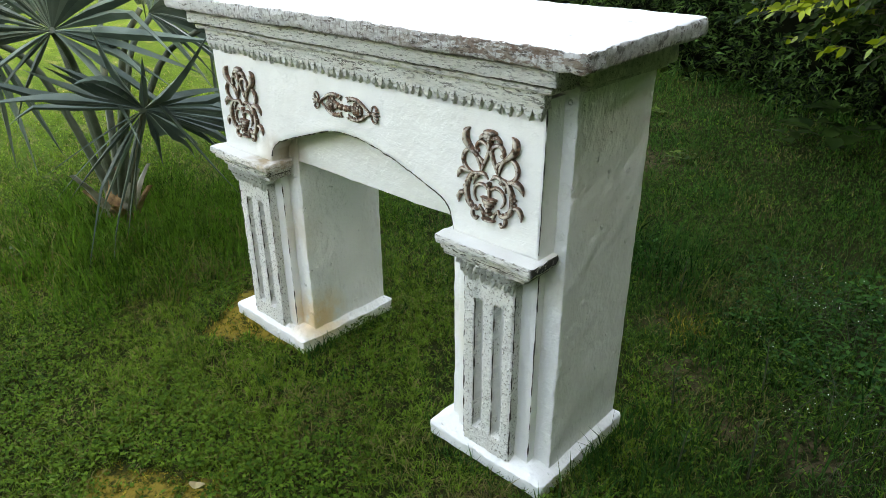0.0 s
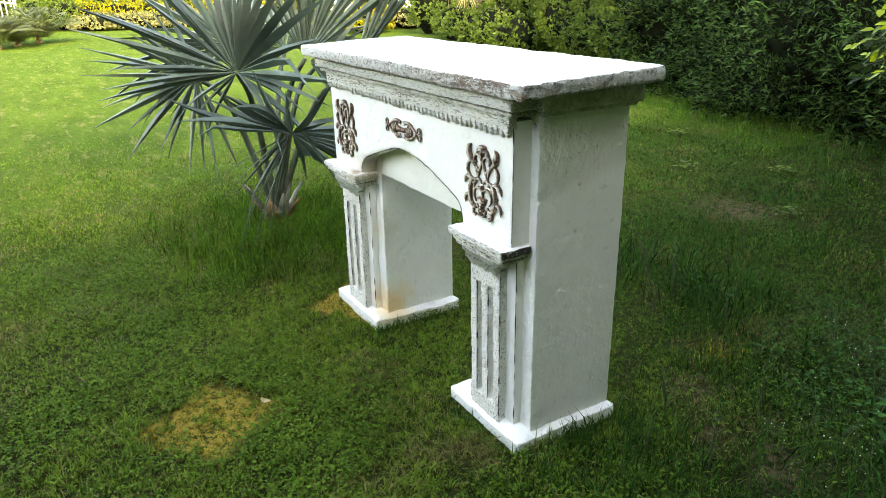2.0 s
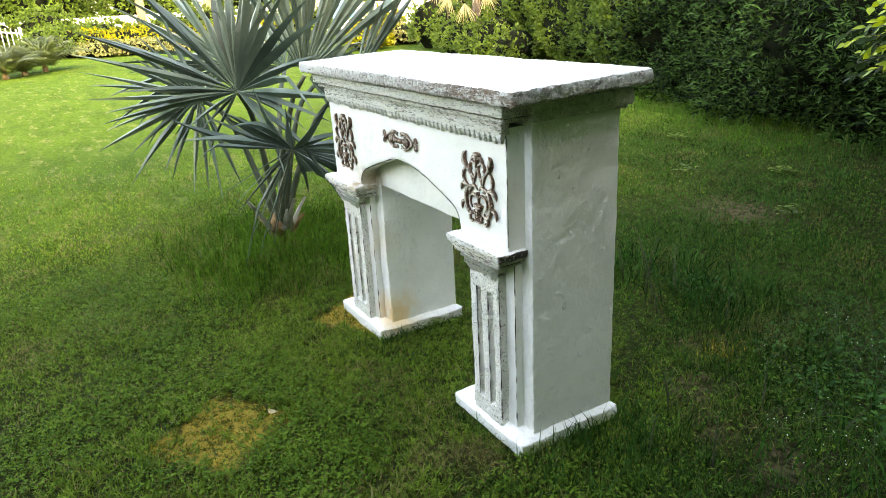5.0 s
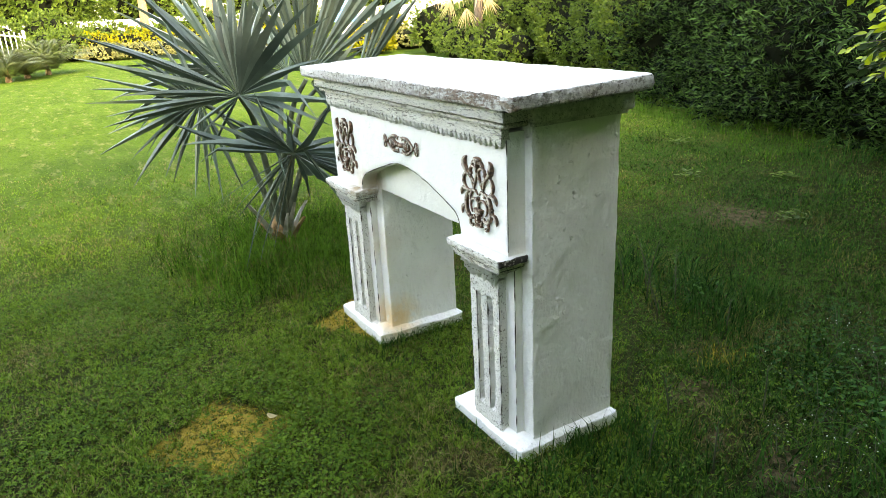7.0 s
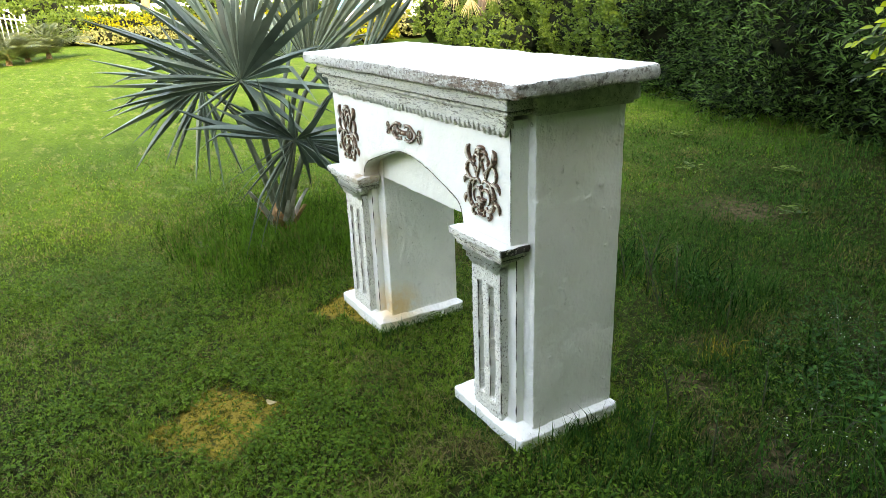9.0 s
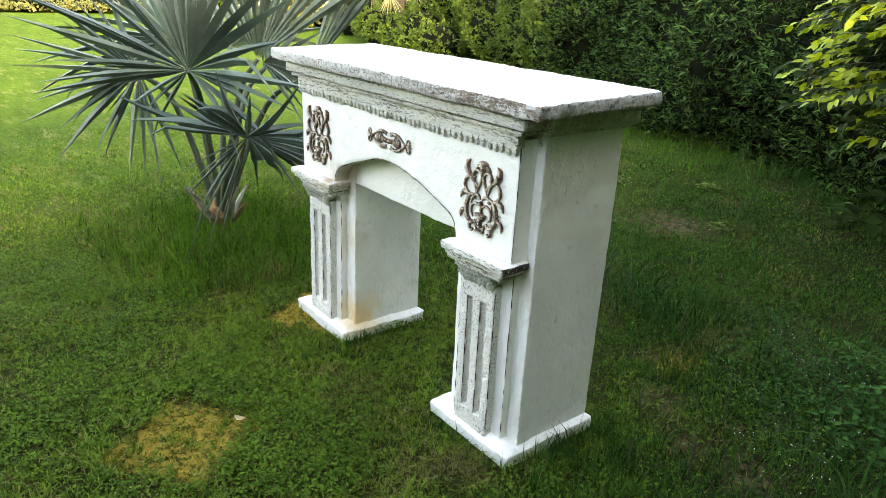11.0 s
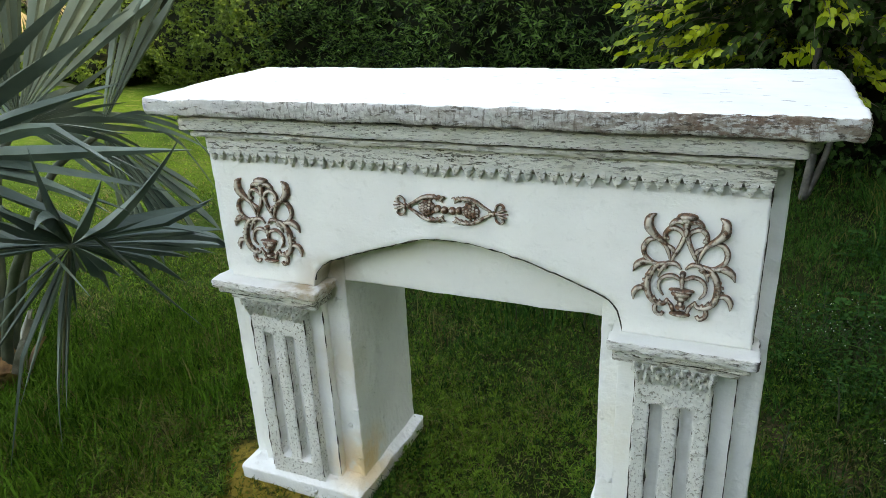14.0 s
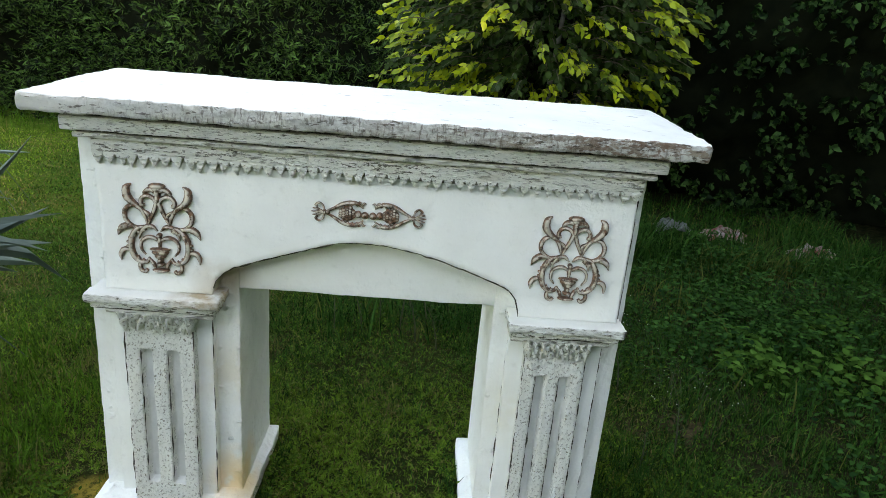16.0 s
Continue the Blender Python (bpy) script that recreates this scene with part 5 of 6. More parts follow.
    # trees beyond the wall
    for i, (x, y, s) in enumerate(((-46, -6, 5.0), (-44, 0, 4.2), (-48, 6, 5.5), (-45, 13, 5.0), (-47, 21, 6.0), (-43, -13, 5.0))):
        e = leaf_mound("garden_tree", (x, y, 0), (6.5, 6.0, s * 1.5), 2600, 0.26, 0.12, SMALL_LEAF, "leafy green tree beyond the garden wall", "tree", 120 + i, "trees beyond the wall")
        part("trunk", tube(bmesh.new(), [(x, y, -0.1), (x, y, s * 0.5)], [0.22, 0.16], 8), BARK, e)
    for y in (3.6, 6.6):
        e = thing("slim_palm", "slim palm trunk behind the flower bed", "palm", (-33.4, y, 0))
        part("trunk", tube(bmesh.new(), [(-33.4, y, -0.1), (-33.4, y, 0.9), (-33.35, y + 0.05, 2.6)], [0.30, 0.20, 0.17], 10), HUSK, e)


def part_free(name, bm, material):
    me = bpy.data.meshes.new(name)
    bm.normal_update()
    bm.to_mesh(me)
    bm.free()
    me.materials.append(material)
    return new(name, me)


far_garden()


# ---- unseen screens, added to block sun and low sky ----
def light_screen(name, pts, high, seed, lean=0.0, thin=0.0):
    """A tall bumpy tree-like screen along a line, added out of view to block light."""
    verts, faces = [], []
    rows = 14
    cols = []
    for (x0, y0), (x1, y1) in zip(pts, pts[1:]):
        k = max(2, int(math.hypot(x1 - x0, y1 - y0) / 0.8))
        cols += [(x0 + (x1 - x0) * i / k, y0 + (y1 - y0) * i / k) for i in range(k)]
    cols.append(pts[-1])
    for j in range(rows):
        for i, (x, y) in enumerate(cols):
            f = j / (rows - 1)
            top = high * (1 + 0.22 * noise.noise((i * 0.33, seed, 0)))
            o = noise.noise_vector((x * 0.5, y * 0.5, f * 5 + seed)) * 0.9
            over = lean * max(0.0, f - 0.25)
            verts.append((x + o.x - over, y + o.y, f * top + (o.z * 0.5 if f > 0 else 0)))
    n = len(cols)
    rnd = random.Random(11)
    for j in range(rows - 1):
        for i in range(n - 1):
            # gaps towards the line's end and the top soften the shadow's edge
            if rnd.random() > max(thin * (i / n) ** 3, 0.75 * (j / rows - 0.45)):
                faces.append((j * n + i, j * n + i + 1, (j + 1) * n + i + 1, (j + 1) * n + i))
    ob = obj(name, verts, faces, BELT)
    return tagged(ob, "tall unseen tree-like screen added to block light", "trees", kind="structure")


light_screen("light_screen_east", [(5.0, -10.0), (5.0, -5.5), (4.8, -2.0), (4.8, 1.0), (5.0, 4.2), (6.2, 7.5), (6.4, 11.0)], 7.4, 1.0, 1.6)
light_screen("light_screen_south", [(-6.0, -9.0), (-2.0, -7.6), (2.0, -6.4), (4.6, -5.0)], 3.6, 9.0)
light_screen("light_screen_north", [(7.0, 6.2), (4.6, 6.9), (-1.2, 8.5)], 11.0, 5.0, 0.0, 1.0)


# ---- boundary wall and litter behind the fig ----
def litter():
    bm = rbox(bmesh.new(), (1.0, 5.30, -0.05), (6.6, 5.46, 1.5), 0.01, 0.4, 0.01)
    tagged(part_free("wall_north", bm, WALL_DARK), "dark grey boundary wall behind the creeper", "wall", kind="structure")
    for name, at, size, m, label, seed in (("plastic_bag", (2.02, 3.46, 0.07), (0.13, 0.10, 0.12), BAG_GREY, "crumpled grey plastic bag in long grass", 3),
                                           ("plastic_sack", (2.36, 3.28, 0.08), (0.14, 0.09, 0.10), BAG_RED, "crumpled red and white plastic sack", 8),
                                           ("plastic_wrapper", (2.90, 3.00, 0.07), (0.15, 0.06, 0.10), BAG_RED, "faded red plastic wrapper in the grass", 14)):
        # a crumpled sheet, folded over itself
        bm = bmesh.new()
        g = 26
        grid = []
        for i in range(g):
            for j in range(g):
                u, w = 2 * i / (g - 1) - 1, 2 * j / (g - 1) - 1
                q = Vector((u * 3.1 + seed, w * 3.1, seed * 0.7))
                fold = 0.45 + 0.7 * noise.noise(q * 0.5) + 0.30 * abs(noise.noise(q * 1.3)) + 0.12 * abs(noise.noise(q * 3.1))
                o = noise.noise_vector(q * 1.4)
                rim = max(0.0, 1 - (u * u + w * w) * 0.55)
                grid.append(bm.verts.new(Vector(at) + Vector(((u + 0.35 * o.x) * size[0], (w + 0.35 * o.y) * size[1], (fold * rim * 1.3 - 0.5) * size[2]))))
        for i in range(g - 1):
            for j in range(g - 1):
                bm.faces.new((grid[i * g + j], grid[(i + 1) * g + j], grid[(i + 1) * g + j + 1], grid[i * g + j + 1]))
        tagged(part_free(name, bm, m), label, "litter")


litter()


# ---- grass ----
def rect_inside(x, y, c, u, hu, hv):
    u = np.array(u) / np.hypot(*u)
    v = np.array([-u[1], u[0]])
    dx, dy = x - c[0], y - c[1]
    wob = 0.05 * fnoise(x * 9, y * 9, 1.0) + 0.03 * fnoise(x * 31, y * 31, 2.0) - 0.01
    return (np.abs(dx * u[0] + dy * u[1]) < hu + wob) & (np.abs(dx * v[0] + dy * v[1]) < hv + wob)


PATCHES = (((0.005, -0.82), (-0.60, 0.80), 0.205, 0.205), ((-0.635, 0.050), (-0.58, 0.81), 0.20, 0.20))


def on_plinth(x, y):
    return (y > -0.012) & (y < 0.44) & (((x > -0.768) & (x < -0.295)) | ((x > 0.325) & (x < 0.768)))


BARE = ((1.25, 0.71, 0.13), (0.78, 0.85, 0.15), (1.03, 0.65, 0.10), (0.62, 1.15, 0.10), (0.22, 1.55, 0.20), (-0.10, 0.95, 0.12), (-0.55, 2.8, 0.3), (0.9, 2.2, 0.2))


def bare_share(x, y):
    b = np.clip(0.8 * fnoise(x * 1.9 + 3, y * 1.9, 0.7) + 0.5 * fnoise(x * 5.1, y * 5.3, 2.2) - 0.25, 0, 1) * np.where(x > 0.75, 0.5, 1.0)
    for cx, cy, r in BARE:
        b = np.maximum(b, 0.95 * np.exp(-(((x - cx) ** 2 + (y - cy) ** 2) / r ** 2)))
    return b


def lawn():
    # dense close by, thinner and coarser further out
    n1, n2 = 520000, 430000
    n = n1 + n2
    rr, aa = 1.30 * np.sqrt(-2 * np.log(rng.uniform(1e-4, 1, n1))), rng.uniform(0, 2 * np.pi, n1)
    x = np.concatenate([-0.10 + rr * np.cos(aa), rng.uniform(-6.5, 3.6, n2)])
    y = np.concatenate([0.10 + rr * np.sin(aa), rng.uniform(-5.0, 5.4, n2)])
    keep = np.ones(n, bool)
    keep &= ~on_plinth(x, y) & (y < hedge_xy(x) - 0.1)
    # it thins out gradually to the south and east
    outside = np.maximum(np.maximum(-1.6 - y, x - 1.3 - 0.9 * np.maximum(y, 0)), 0) + 0.25 * fnoise(x * 1.7, y * 1.7, 9.0)
    keep &= rng.uniform(0, 1, n) < np.clip(1.1 - outside * 0.9, 0.34, 1)
    clump = 0.35 * fnoise(x * 11, y * 11, 1.7) + 0.55 * fnoise(x * 37, y * 35, 3.1) + 0.65 * fnoise(x * 73, y * 77, 5.3)
    clump *= 1 - 0.75 * np.clip((np.hypot(x - 0.35, y) - 1.6) / 1.6, 0, 1) * (x < 0.5)
    keep &= (0.40 + 1.5 * clump) > rng.uniform(-0.35, 0.60, n)
    keep &= bare_share(x, y) < rng.uniform(0.15, 1.0, n)
    keep &= rng.uniform(0, 1, n) > np.clip((x - 0.75) * 0.4, 0, 0.25)
    keep &= rng.uniform(0, 1, n) > np.clip((-2.6 - x) / 3.4, 0, 1)
    worn = np.zeros(n, bool)
    # weedy ground and the shaded lawn behind the mantel take the darker green
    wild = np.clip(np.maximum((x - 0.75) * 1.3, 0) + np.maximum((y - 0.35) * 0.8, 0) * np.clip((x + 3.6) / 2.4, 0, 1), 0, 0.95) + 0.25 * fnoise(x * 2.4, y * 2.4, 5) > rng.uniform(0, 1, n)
    for c, u, hu, hv in PATCHES:
        inside = rect_inside(x, y, c, u, hu, hv)
        if c[1] > -0.4:
            keep &= ~inside | (rng.uniform(0, 1, n) < 0.45)
        worn |= inside & (c[1] > -0.4) & (rng.uniform(0, 1, n) < 0.93)
        worn |= inside & (fnoise(x * 17, y * 19, 4.0) + rng.uniform(-0.3, 0.3, n) > -0.42)
    for name, sel, m, label, hs in (("lawn_grass", keep & ~worn & ~wild, GRASS, "short dense green lawn grass", 1.0), ("shaded_wild_grass", keep & ~worn & wild, WILD, "uneven weedy grass, toned dark for shade", 1.25), ("yellowed_grass", keep & worn & ((rng.uniform(0, 1, n) < 0.6) | (y < -0.4)), YELLOW_GRASS, "flattened square of yellowed grass", 0.5)):
        p = np.stack([x[sel], y[sel], np.full(sel.sum(), -0.016)], 1)
        k = len(p)
        far = np.clip((np.hypot(p[:, 0] - 0.4, p[:, 1] + 0.1) - 1.5) / 3, 0, 1)
        h = (0.014 + 0.018 * rng.uniform(0, 1, k) ** 1.6) * hs * (1 + 0.95 * np.clip(clump[sel], -1, 1)) * (1 + 0.35 * fnoise(p[:, 0] * 3, p[:, 1] * 3, 4)) * (1 + 0.05 * far)
        w = rng.uniform(0.0026, 0.0052, k) * (1 + 0.9 * far)
        v, t = blade_arrays(p, h, w, 1.5)
        tagged(mesh_np(name, v, t, m), label, "grass", kind="stuff")
    # longer tufts: round the palm, along the hedge, behind and beside the mantel
    P, Hh = [], []

    def tufts(count, xr, yr, height, each=10, weight=None, spread=0.035):
        cx, cy = rng.uniform(*xr, count), rng.uniform(*yr, count)
        if weight is not None:
            ok = weight(cx, cy) > rng.uniform(0, 1, count)
            cx, cy = cx[ok], cy[ok]
        cx, cy = np.repeat(cx, each), np.repeat(cy, each)
        k = len(cx)
        px, py = cx + rng.normal(0, spread, k), cy + rng.normal(0, spread, k)
        ok = ~on_plinth(px, py) & (py < hedge_xy(px) - 0.05)
        c, u, hu, hv = PATCHES[1]
        ok &= ~rect_inside(px, py, c, u, hu, hv) | (rng.uniform(0, 1, k) < 0.08)
        P.append(np.stack([px[ok], py[ok], np.full(ok.sum(), -0.016)], 1))
        Hh.append(height * rng.uniform(0.45, 1.15, ok.sum()))

    ring = lambda a, b, r: (lambda x_, y_: np.exp(-(((x_ - a) ** 2 + (y_ - b) ** 2) / r ** 2)))
    tufts(2400, (-3.2, -0.9), (-0.7, 1.4), 0.15, 18, ring(-1.80, 0.05, 0.52))
    tufts(700, (-2.2, -0.85), (-0.3, 1.6), 0.11, 16, ring(-1.3, 0.45, 0.45))
    tufts(2600, (-7.0, 3.2), (2.6, 7.4), 0.17, 9, lambda x_, y_: np.clip(1.15 - (hedge_xy(x_) - y_) / 1.3, 0.02, 1))
    tufts(900, (0.9, 3.4), (0.4, 3.8), 0.09, 11, lambda x_, y_: np.clip((x_ - 1.0) * 0.9 + (y_ - 1.4) * 0.35, 0.03, 1))
    tufts(520, (1.4, 3.3), (2.6, 3.7), 0.24, 12, lambda x_, y_: np.where((x_ > 1.85) & (x_ < 3.0) & (y_ > 2.75), 0.2, 1.0), 0.05)
    tufts(900, (-1.6, 1.3), (0.9, 3.4), 0.10, 9, lambda x_, y_: np.clip(0.35 + 0.9 * fnoise(x_ * 2, y_ * 2, 3), 0.02, 1))
    tufts(230, (-0.8, 1.0), (-0.25, 0.75), 0.07, 6, lambda x_, y_: np.where((x_ < -0.3) & (y_ < 0.1), 0.15, 1.0), 0.02)
    tufts(900, (0.8, 3.2), (-1.0, 2.6), 0.09, 9, lambda x_, y_: np.clip(0.5 + 0.7 * fnoise(x_ * 2.2, y_ * 2.2, 8), 0.05, 1), 0.04)
    tufts(50, (0.9, 2.6), (0.5, 3.0), 0.22, 4, None, 0.03)
    tufts(170, (1.3, 2.9), (1.0, 3.0), 0.15, 8, None, 0.04)
    tufts(160, (-0.7, 0.4), (1.2, 2.0), 0.20, 8, ring(-0.15, 1.5, 0.28))
    tufts(240, (0.75, 1.15), (0.0, 0.7), 0.10, 9, ring(0.86, 0.30, 0.22), 0.03)
    tufts(90, (1.2, 1.9), (0.4, 1.3), 0.17, 9, ring(1.50, 0.75, 0.26), 0.05)
    tufts(140, (0.1, 0.6), (1.2, 1.9), 0.16, 10, ring(0.28, 1.52, 0.22), 0.04)
    for a, b, count in ((-0.76, -0.30, 5), (0.33, 0.76, 46)):
        tufts(count, (a - 0.02, b + 0.02), (-0.05, -0.015), 0.045, 7, None, 0.010)
        tufts(46, (b + 0.005, b + 0.05), (-0.02, 0.44), 0.050, 7, None, 0.010)
        tufts(30, (a - 0.05, a - 0.005), (-0.02, 0.44), 0.045, 7, None, 0.010)
    p, h = np.concatenate(P), np.concatenate(Hh)
    # tufts outside the sunny lawn take the shade-toned grass
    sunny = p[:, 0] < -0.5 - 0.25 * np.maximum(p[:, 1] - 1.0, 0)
    for name, sel, m, label in (("lush_grass", sunny, LUSH, "lush tufts of bright green grass round a palm"), ("shaded_long_grass", ~sunny, TALL, "longer wild grass tufts, toned dark for shade")):
        q, hq = p[sel], h[sel]
        v, t = blade_arrays(q, hq, rng.uniform(0.003, 0.0065, len(q)) * np.clip(hq / 0.12, 0.8, 2.2), 0.85)
        tagged(mesh_np(name, v, t, m), label, "grass", kind="stuff")
    # clover-like small leaves low in the lawn
    k = 150000
    x, y = rng.uniform(-2.6, 1.7, k), rng.uniform(-2.0, 2.1, k)
    ok = (fnoise(x * 2.6 + 5, y * 2.6, 6.0) + 0.5 * (y < -0.35) + 0.3 * (x > 0.8) > rng.uniform(-0.1, 0.9, k)) & ~on_plinth(x, y) & (rng.uniform(0, 1, k) > 0.75 * (y > 0.3))
    for c, u, hu, hv in PATCHES:
        ok &= ~(rect_inside(x, y, c, u, hu, hv) & (rng.uniform(0, 1, k) > 0.08))
    ok &= rng.uniform(0, 1, k) < np.clip(np.minimum(np.minimum(y + 2.0, x + 2.6), np.minimum(1.7 - x, 2.1 - y)) / 0.8, 0, 1)
    x, y = x[ok], y[ok]
    k = len(x)
    a = rng.uniform(0, 2 * np.pi, k)
    d = np.stack([np.cos(a), np.sin(a), rng.uniform(0.0, 0.7, k)], 1)
    v, t = ovate_arrays(np.stack([x, y, rng.uniform(0.008, 0.03, k)], 1), d, np.tile([0, 0, 1.0], (k, 1)), rng.uniform(0.009, 0.020, k), rng.uniform(0.006, 0.012, k), 0.15, 0.1)
    tagged(mesh_np("clover", v, t, CLOVER), "small clover leaves in the lawn", "weeds", kind="stuff")


lawn()


# ---- weeds beside the mantel ----
def stalk_weed(at, height, seed):
    e = thing("stalk_weed", "thin dark upright weed stalk with small leaves", "weed", at, group="dark weed stalks")
    r = random.Random(seed)
    lean = Vector((r.uniform(-0.25, 0.25), r.uniform(-0.25, 0.25), 0))
    line = [Vector(at) + Vector((0, 0, height * f - 0.02)) + lean * height * f * f for f in (0, 0.3, 0.6, 0.85, 1.0)]
    part("stalk", tube(bmesh.new(), line, [0.004, 0.0035, 0.003, 0.002, 0.001], 5), STALK, e)
    P, D = [], []
    for i in range(14):
        f = 0.15 + 0.06 * i
        P.append(list(Vector(at) + Vector((0, 0, height * f)) + lean * height * f * f))
        a = i * 2.4
        D.append([math.cos(a), math.sin(a), 0.9])
    v, t = leaf_arrays(np.array(P), np.array(D), np.tile([0.1, 0.1, 1.0], (14, 1)), np.full(14, 0.03), np.full(14, 0.008), 0.2, 0.0)
    under(tagged(mesh_np("leaves", v, t, VINE), kind="stuff"), e)


for i, (x, y, h) in enumerate(((0.24, 1.19, 0.24), (0.14, 1.26, 0.32), (0.06, 1.30, 0.36), (0.19, 1.36, 0.30), (-0.04, 1.40, 0.34), (0.10, 1.44, 0.24), (-0.12, 1.32, 0.30), (0.51, 1.34, 0.17), (1.02, 0.91, 0.20), (0.84, 0.62, 0.20), (1.14, 0.50, 0.20), (0.98, 0.38, 0.15), (-0.25, 1.30, 0.25))):
    stalk_weed((x, y, 0.0), h, 200 + i)


def leafy_weed(at, size, count, length, width, material, label, seed, lift=0.5):
    e = thing("leafy_weed", label, "weed", at, group="leafy weeds")
    g = np.random.default_rng(seed)
    a, r = g.uniform(0, 2 * np.pi, count), size * np.sqrt(g.uniform(0, 1, count))
    p = np.stack([at[0] + r * np.cos(a), at[1] + r * np.sin(a), g.uniform(0.03, 1, count) * size * lift * (1.1 - (r / size) ** 2 * 0.6)], 1)
    b = g.uniform(0, 2 * np.pi, count)
    d = np.stack([np.cos(b), np.sin(b), g.uniform(-0.1, 0.6, count)], 1)
    v, t = ovate_arrays(p, d, np.tile([0, 0, 1.0], (count, 1)), length * g.uniform(0.6, 1.2, count), width * g.uniform(0.7, 1.2, count), 0.15, 0.15)
    under(tagged(mesh_np("leaves", v, t, material), kind="stuff"), e)
    bm = bmesh.new()
    for i in range(0, count, 12):
        tube(bm, [(at[0], at[1], -0.01), tuple((p[i] + [at[0], at[1], 0]) / 2 + [0, 0, 0.02]), tuple(p[i])], [0.002, 0.0015, 0.001], 4, 1, False)
    tagged(part("stem", bm, WEED_LEAF, e), kind="stuff")
    return e


for i, (x, y, s, n) in enumerate(((1.80, 1.50, 0.26, 420), (2.20, 1.35, 0.24, 300), (2.45, 1.85, 0.30, 380), (1.55, 2.10, 0.24, 260), (2.00, 2.35, 0.28, 330), (1.95, 0.85, 0.18, 140), (2.6, 0.9, 0.24, 220), (1.48, 1.25, 0.24, 330), (1.15, 1.75, 0.16, 130), (1.78, 0.35, 0.15, 110), (2.15, 2.75, 0.26, 240), (1.30, 2.60, 0.18, 140), (2.05, 1.80, 0.30, 380), (1.70, 1.85, 0.22, 240), (2.30, 0.40, 0.20, 160), (2.70, 2.35, 0.28, 260))):
    leafy_weed((x, y, 0.0), s * 1.1, int(n * 0.9), 0.036, 0.024, WEED_LEAF, "low broad-leaved weed in long grass", 300 + i, 0.80)
for i, (x, y, s, n) in enumerate(((0.22, 1.50, 0.16, 150), (0.95, 1.38, 0.22, 260), (1.15, 1.15, 0.16, 160), (1.30, 1.55, 0.20, 200), (0.78, 1.75, 0.18, 150))):
    leafy_weed((x, y, 0.0), s * 1.2, n, 0.024, 0.012, WEED_LEAF, "small-leaved dark green weed in long grass", 400 + i, 0.55)
for i, (x, y, s, n) in enumerate(((1.69, 1.13, 0.17, 110), (2.10, 1.13, 0.18, 120), (1.78, 1.45, 0.12, 60), (2.30, 1.70, 0.16, 90))):
    leafy_weed((x, y, 0.0), s, n, 0.050, 0.044, LIGHT_WEED, "light green weed with broad lobed leaves", 440 + i, 0.9)
leafy_weed((0.25, 3.85, 0.0), 0.26, 26, 0.17, 0.12, GREEN_FIG, "dark plant with broad leaves under a hedge", 360, 1.1)
for i, (x, y) in enumerate(((-1.52, 3.37), (-2.49, 4.34), (-1.0, 3.9), (-0.3, 3.0), (-1.95, -0.42))):
    leafy_weed((x, y, 0.0), 0.09, 26, 0.07, 0.03, SMALL_LEAF, "pale green rosette weed", 330 + i, 0.6)


def baby_breath(at, seed):
    """A wispy weed with tiny white flowers."""
    e = thing("white_flowered_weed", "wispy weed with tiny white flowers", "weed", at)
    r = random.Random(seed)
    bm, fl = bmesh.new(), bmesh.new()
    for i in range(46):
        a, ln = r.uniform(0, 2 * math.pi), r.uniform(0.08, 0.26)
        root = Vector(at) + Vector((r.gauss(0, 0.12), r.gauss(0, 0.12), 0))
        tip = root + Vector((math.cos(a) * ln * r.uniform(0.2, 0.9), math.sin(a) * ln * r.uniform(0.2, 0.9), ln * r.uniform(0.4, 0.9)))
        mid = root.lerp(tip, 0.5) + Vector((r.uniform(-0.02, 0.02), r.uniform(-0.02, 0.02), 0.03))
        tube(bm, [root, mid, tip], [0.0010, 0.0008, 0.0006], 4, 1, False)
        for k in range(r.randint(0, 2)):
            q = mid.lerp(tip, r.uniform(0.2, 1.1)) + Vector((r.uniform(-0.03, 0.03), r.uniform(-0.03, 0.03), r.uniform(-0.02, 0.02)))
            bmesh.ops.create_icosphere(fl, subdivisions=1, radius=r.uniform(0.0012, 0.0024), matrix=Matrix.Translation(q))
    tagged(part("stem", bm, STALK, e), kind="stuff")
    tagged(part("flowers", fl, FLOWER, e), kind="stuff")


baby_breath((1.30, 0.88, 0.0), 41)
baby_breath((1.05, 1.55, 0.0), 43)


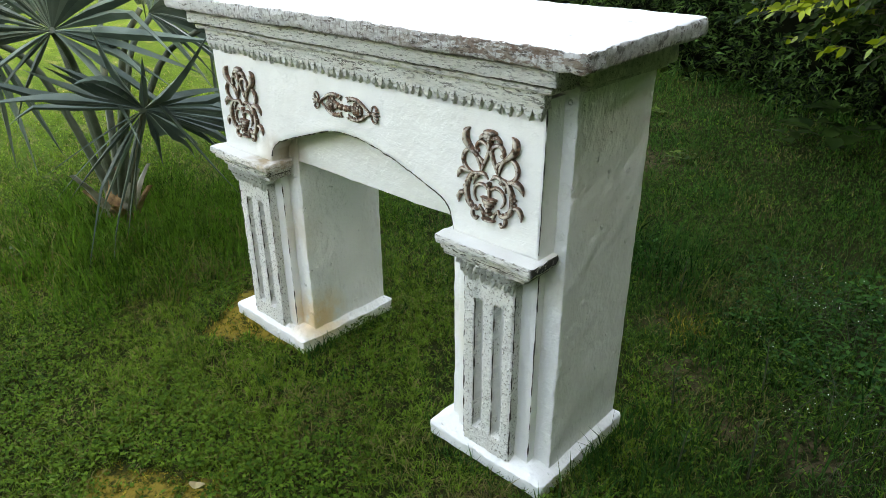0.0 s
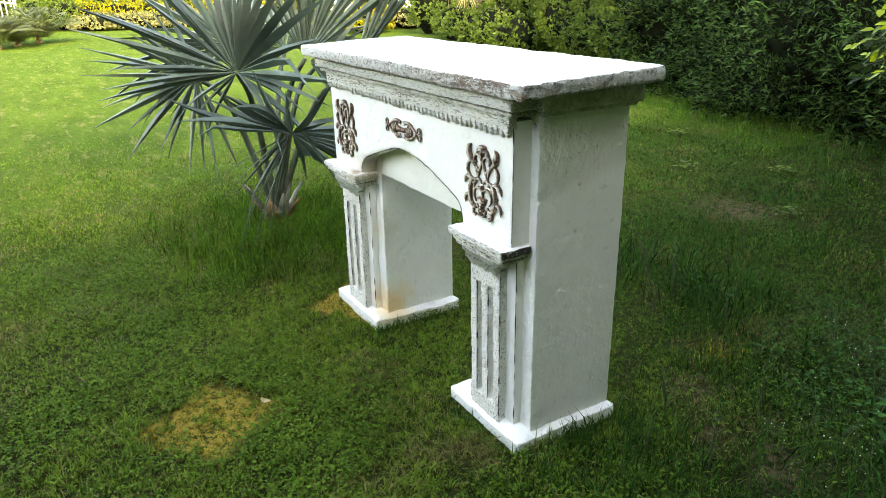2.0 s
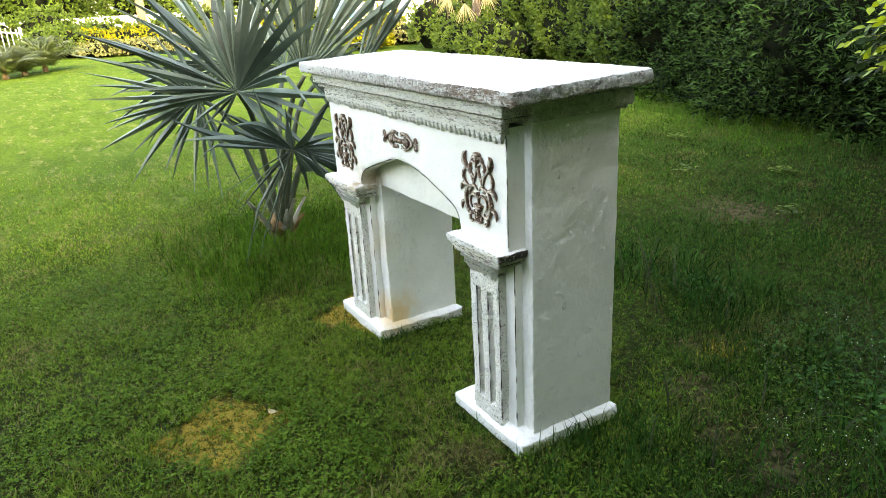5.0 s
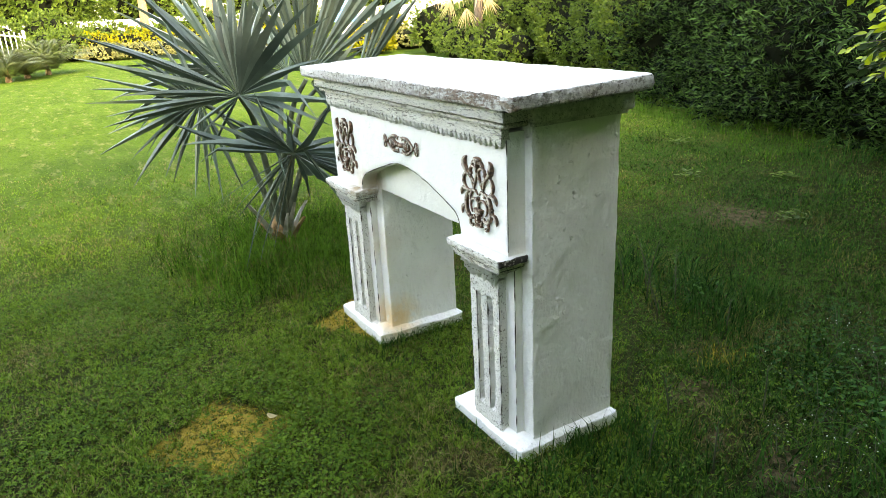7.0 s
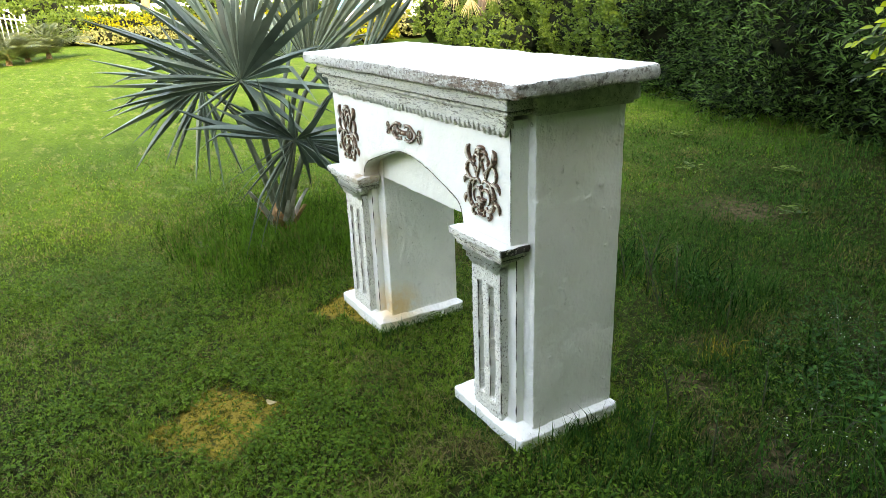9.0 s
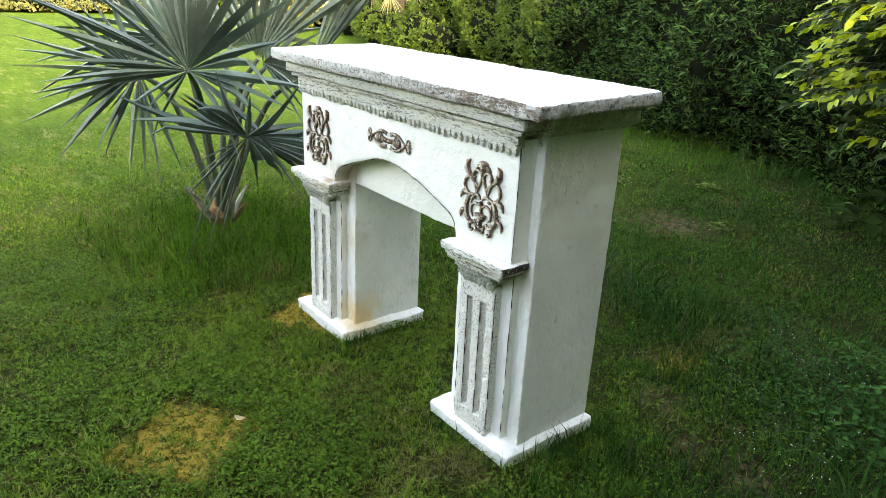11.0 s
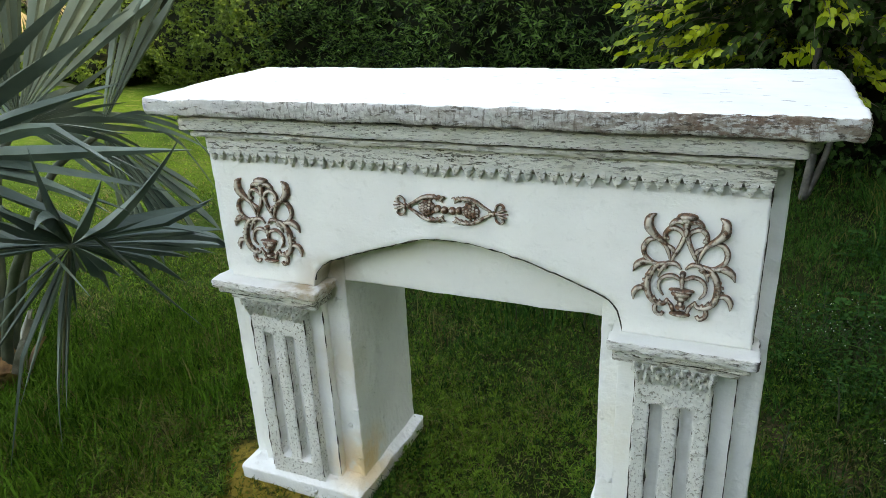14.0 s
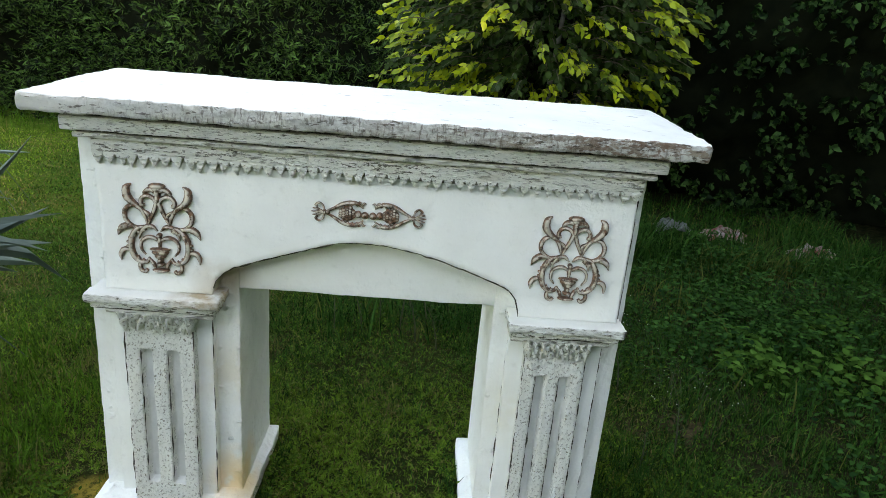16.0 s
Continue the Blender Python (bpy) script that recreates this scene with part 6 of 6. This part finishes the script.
def fallen_leaf(at, turn, seed):
    """A small curled dry leaf."""
    k = 7
    bm = bmesh.new()
    m = Matrix.Translation(at) @ Matrix.Rotation(turn, 4, "Z")
    rows = []
    for i in range(k):
        f = i / (k - 1)
        w = 0.013 * math.sin(math.pi * min(0.98, max(0.04, f)) ** 0.8)
        curl = 0.010 * (2 * f - 1) ** 2 + 0.002 * noise.noise((f * 4, seed, 0))
        rows.append([bm.verts.new(m @ Vector(((f - 0.5) * 0.046, s * w, curl + 0.005 * abs(s)))) for s in (-1, 0, 1)])
    for p, q in zip(rows, rows[1:]):
        bm.faces.new((p[0], p[1], q[1], q[0]))
        bm.faces.new((p[1], p[2], q[2], q[1]))
    tagged(part_free("fallen_leaf", bm, TAN_FROND), "small pale dry leaf lying on grass", "leaf")


fallen_leaf((0.052, -0.627, 0.024), 0.7, 3.0)


def arching_stem(points, seed):
    e = thing("grass_stem", "long thin arching pale green grass stem", "grass", points[0], group="arching grass stems")
    line = smooth_line(points, 16)
    part("stem", tube(bmesh.new(), line, [0.0026 - 0.0018 * i / (len(line) - 1) for i in range(len(line))], 5), LIGHT_WEED, e)
    r = random.Random(seed)
    P, D = [], []
    for i in range(9):
        P.append(list(line[-1 - i]))
        D.append([r.uniform(-1, 1), r.uniform(-1, 1), r.uniform(-0.2, 0.6)])
    v, t = leaf_arrays(np.array(P), unit(np.array(D)), np.tile([0, 0, 1.0], (9, 1)), np.full(9, 0.012), np.full(9, 0.003), 0.2, 0.1)
    under(tagged(mesh_np("seed_head", v, t, LIGHT_WEED), kind="stuff"), e)


for i, points in enumerate(([(1.44, 1.02, 0.0), (1.37, 0.95, 0.10), (1.30, 0.85, 0.14), (1.21, 0.77, 0.08)], [(1.50, 0.86, 0.0), (1.45, 0.80, 0.12), (1.38, 0.72, 0.17), (1.30, 0.64, 0.12)],
                            [(1.46, 1.10, 0.0), (1.52, 1.04, 0.14), (1.60, 0.94, 0.18), (1.66, 0.84, 0.12)], [(0.98, 1.42, 0.0), (1.04, 1.36, 0.09), (1.12, 1.30, 0.11), (1.18, 1.27, 0.06)])):
    arching_stem(points, 60 + i)

# a dry, yellowed tuft among the weeds
g = np.random.default_rng(77)
p = np.stack([g.normal(0.66, 0.05, 170), g.normal(1.10, 0.055, 170), np.full(170, -0.016)], 1)
v, t = blade_arrays(p, g.uniform(0.03, 0.08, 170), g.uniform(0.003, 0.005, 170), 1.3)
tagged(mesh_np("dry_grass_tuft", v, t, YELLOW_GRASS), "dry yellowed tuft of grass among weeds", "grass", kind="stuff")
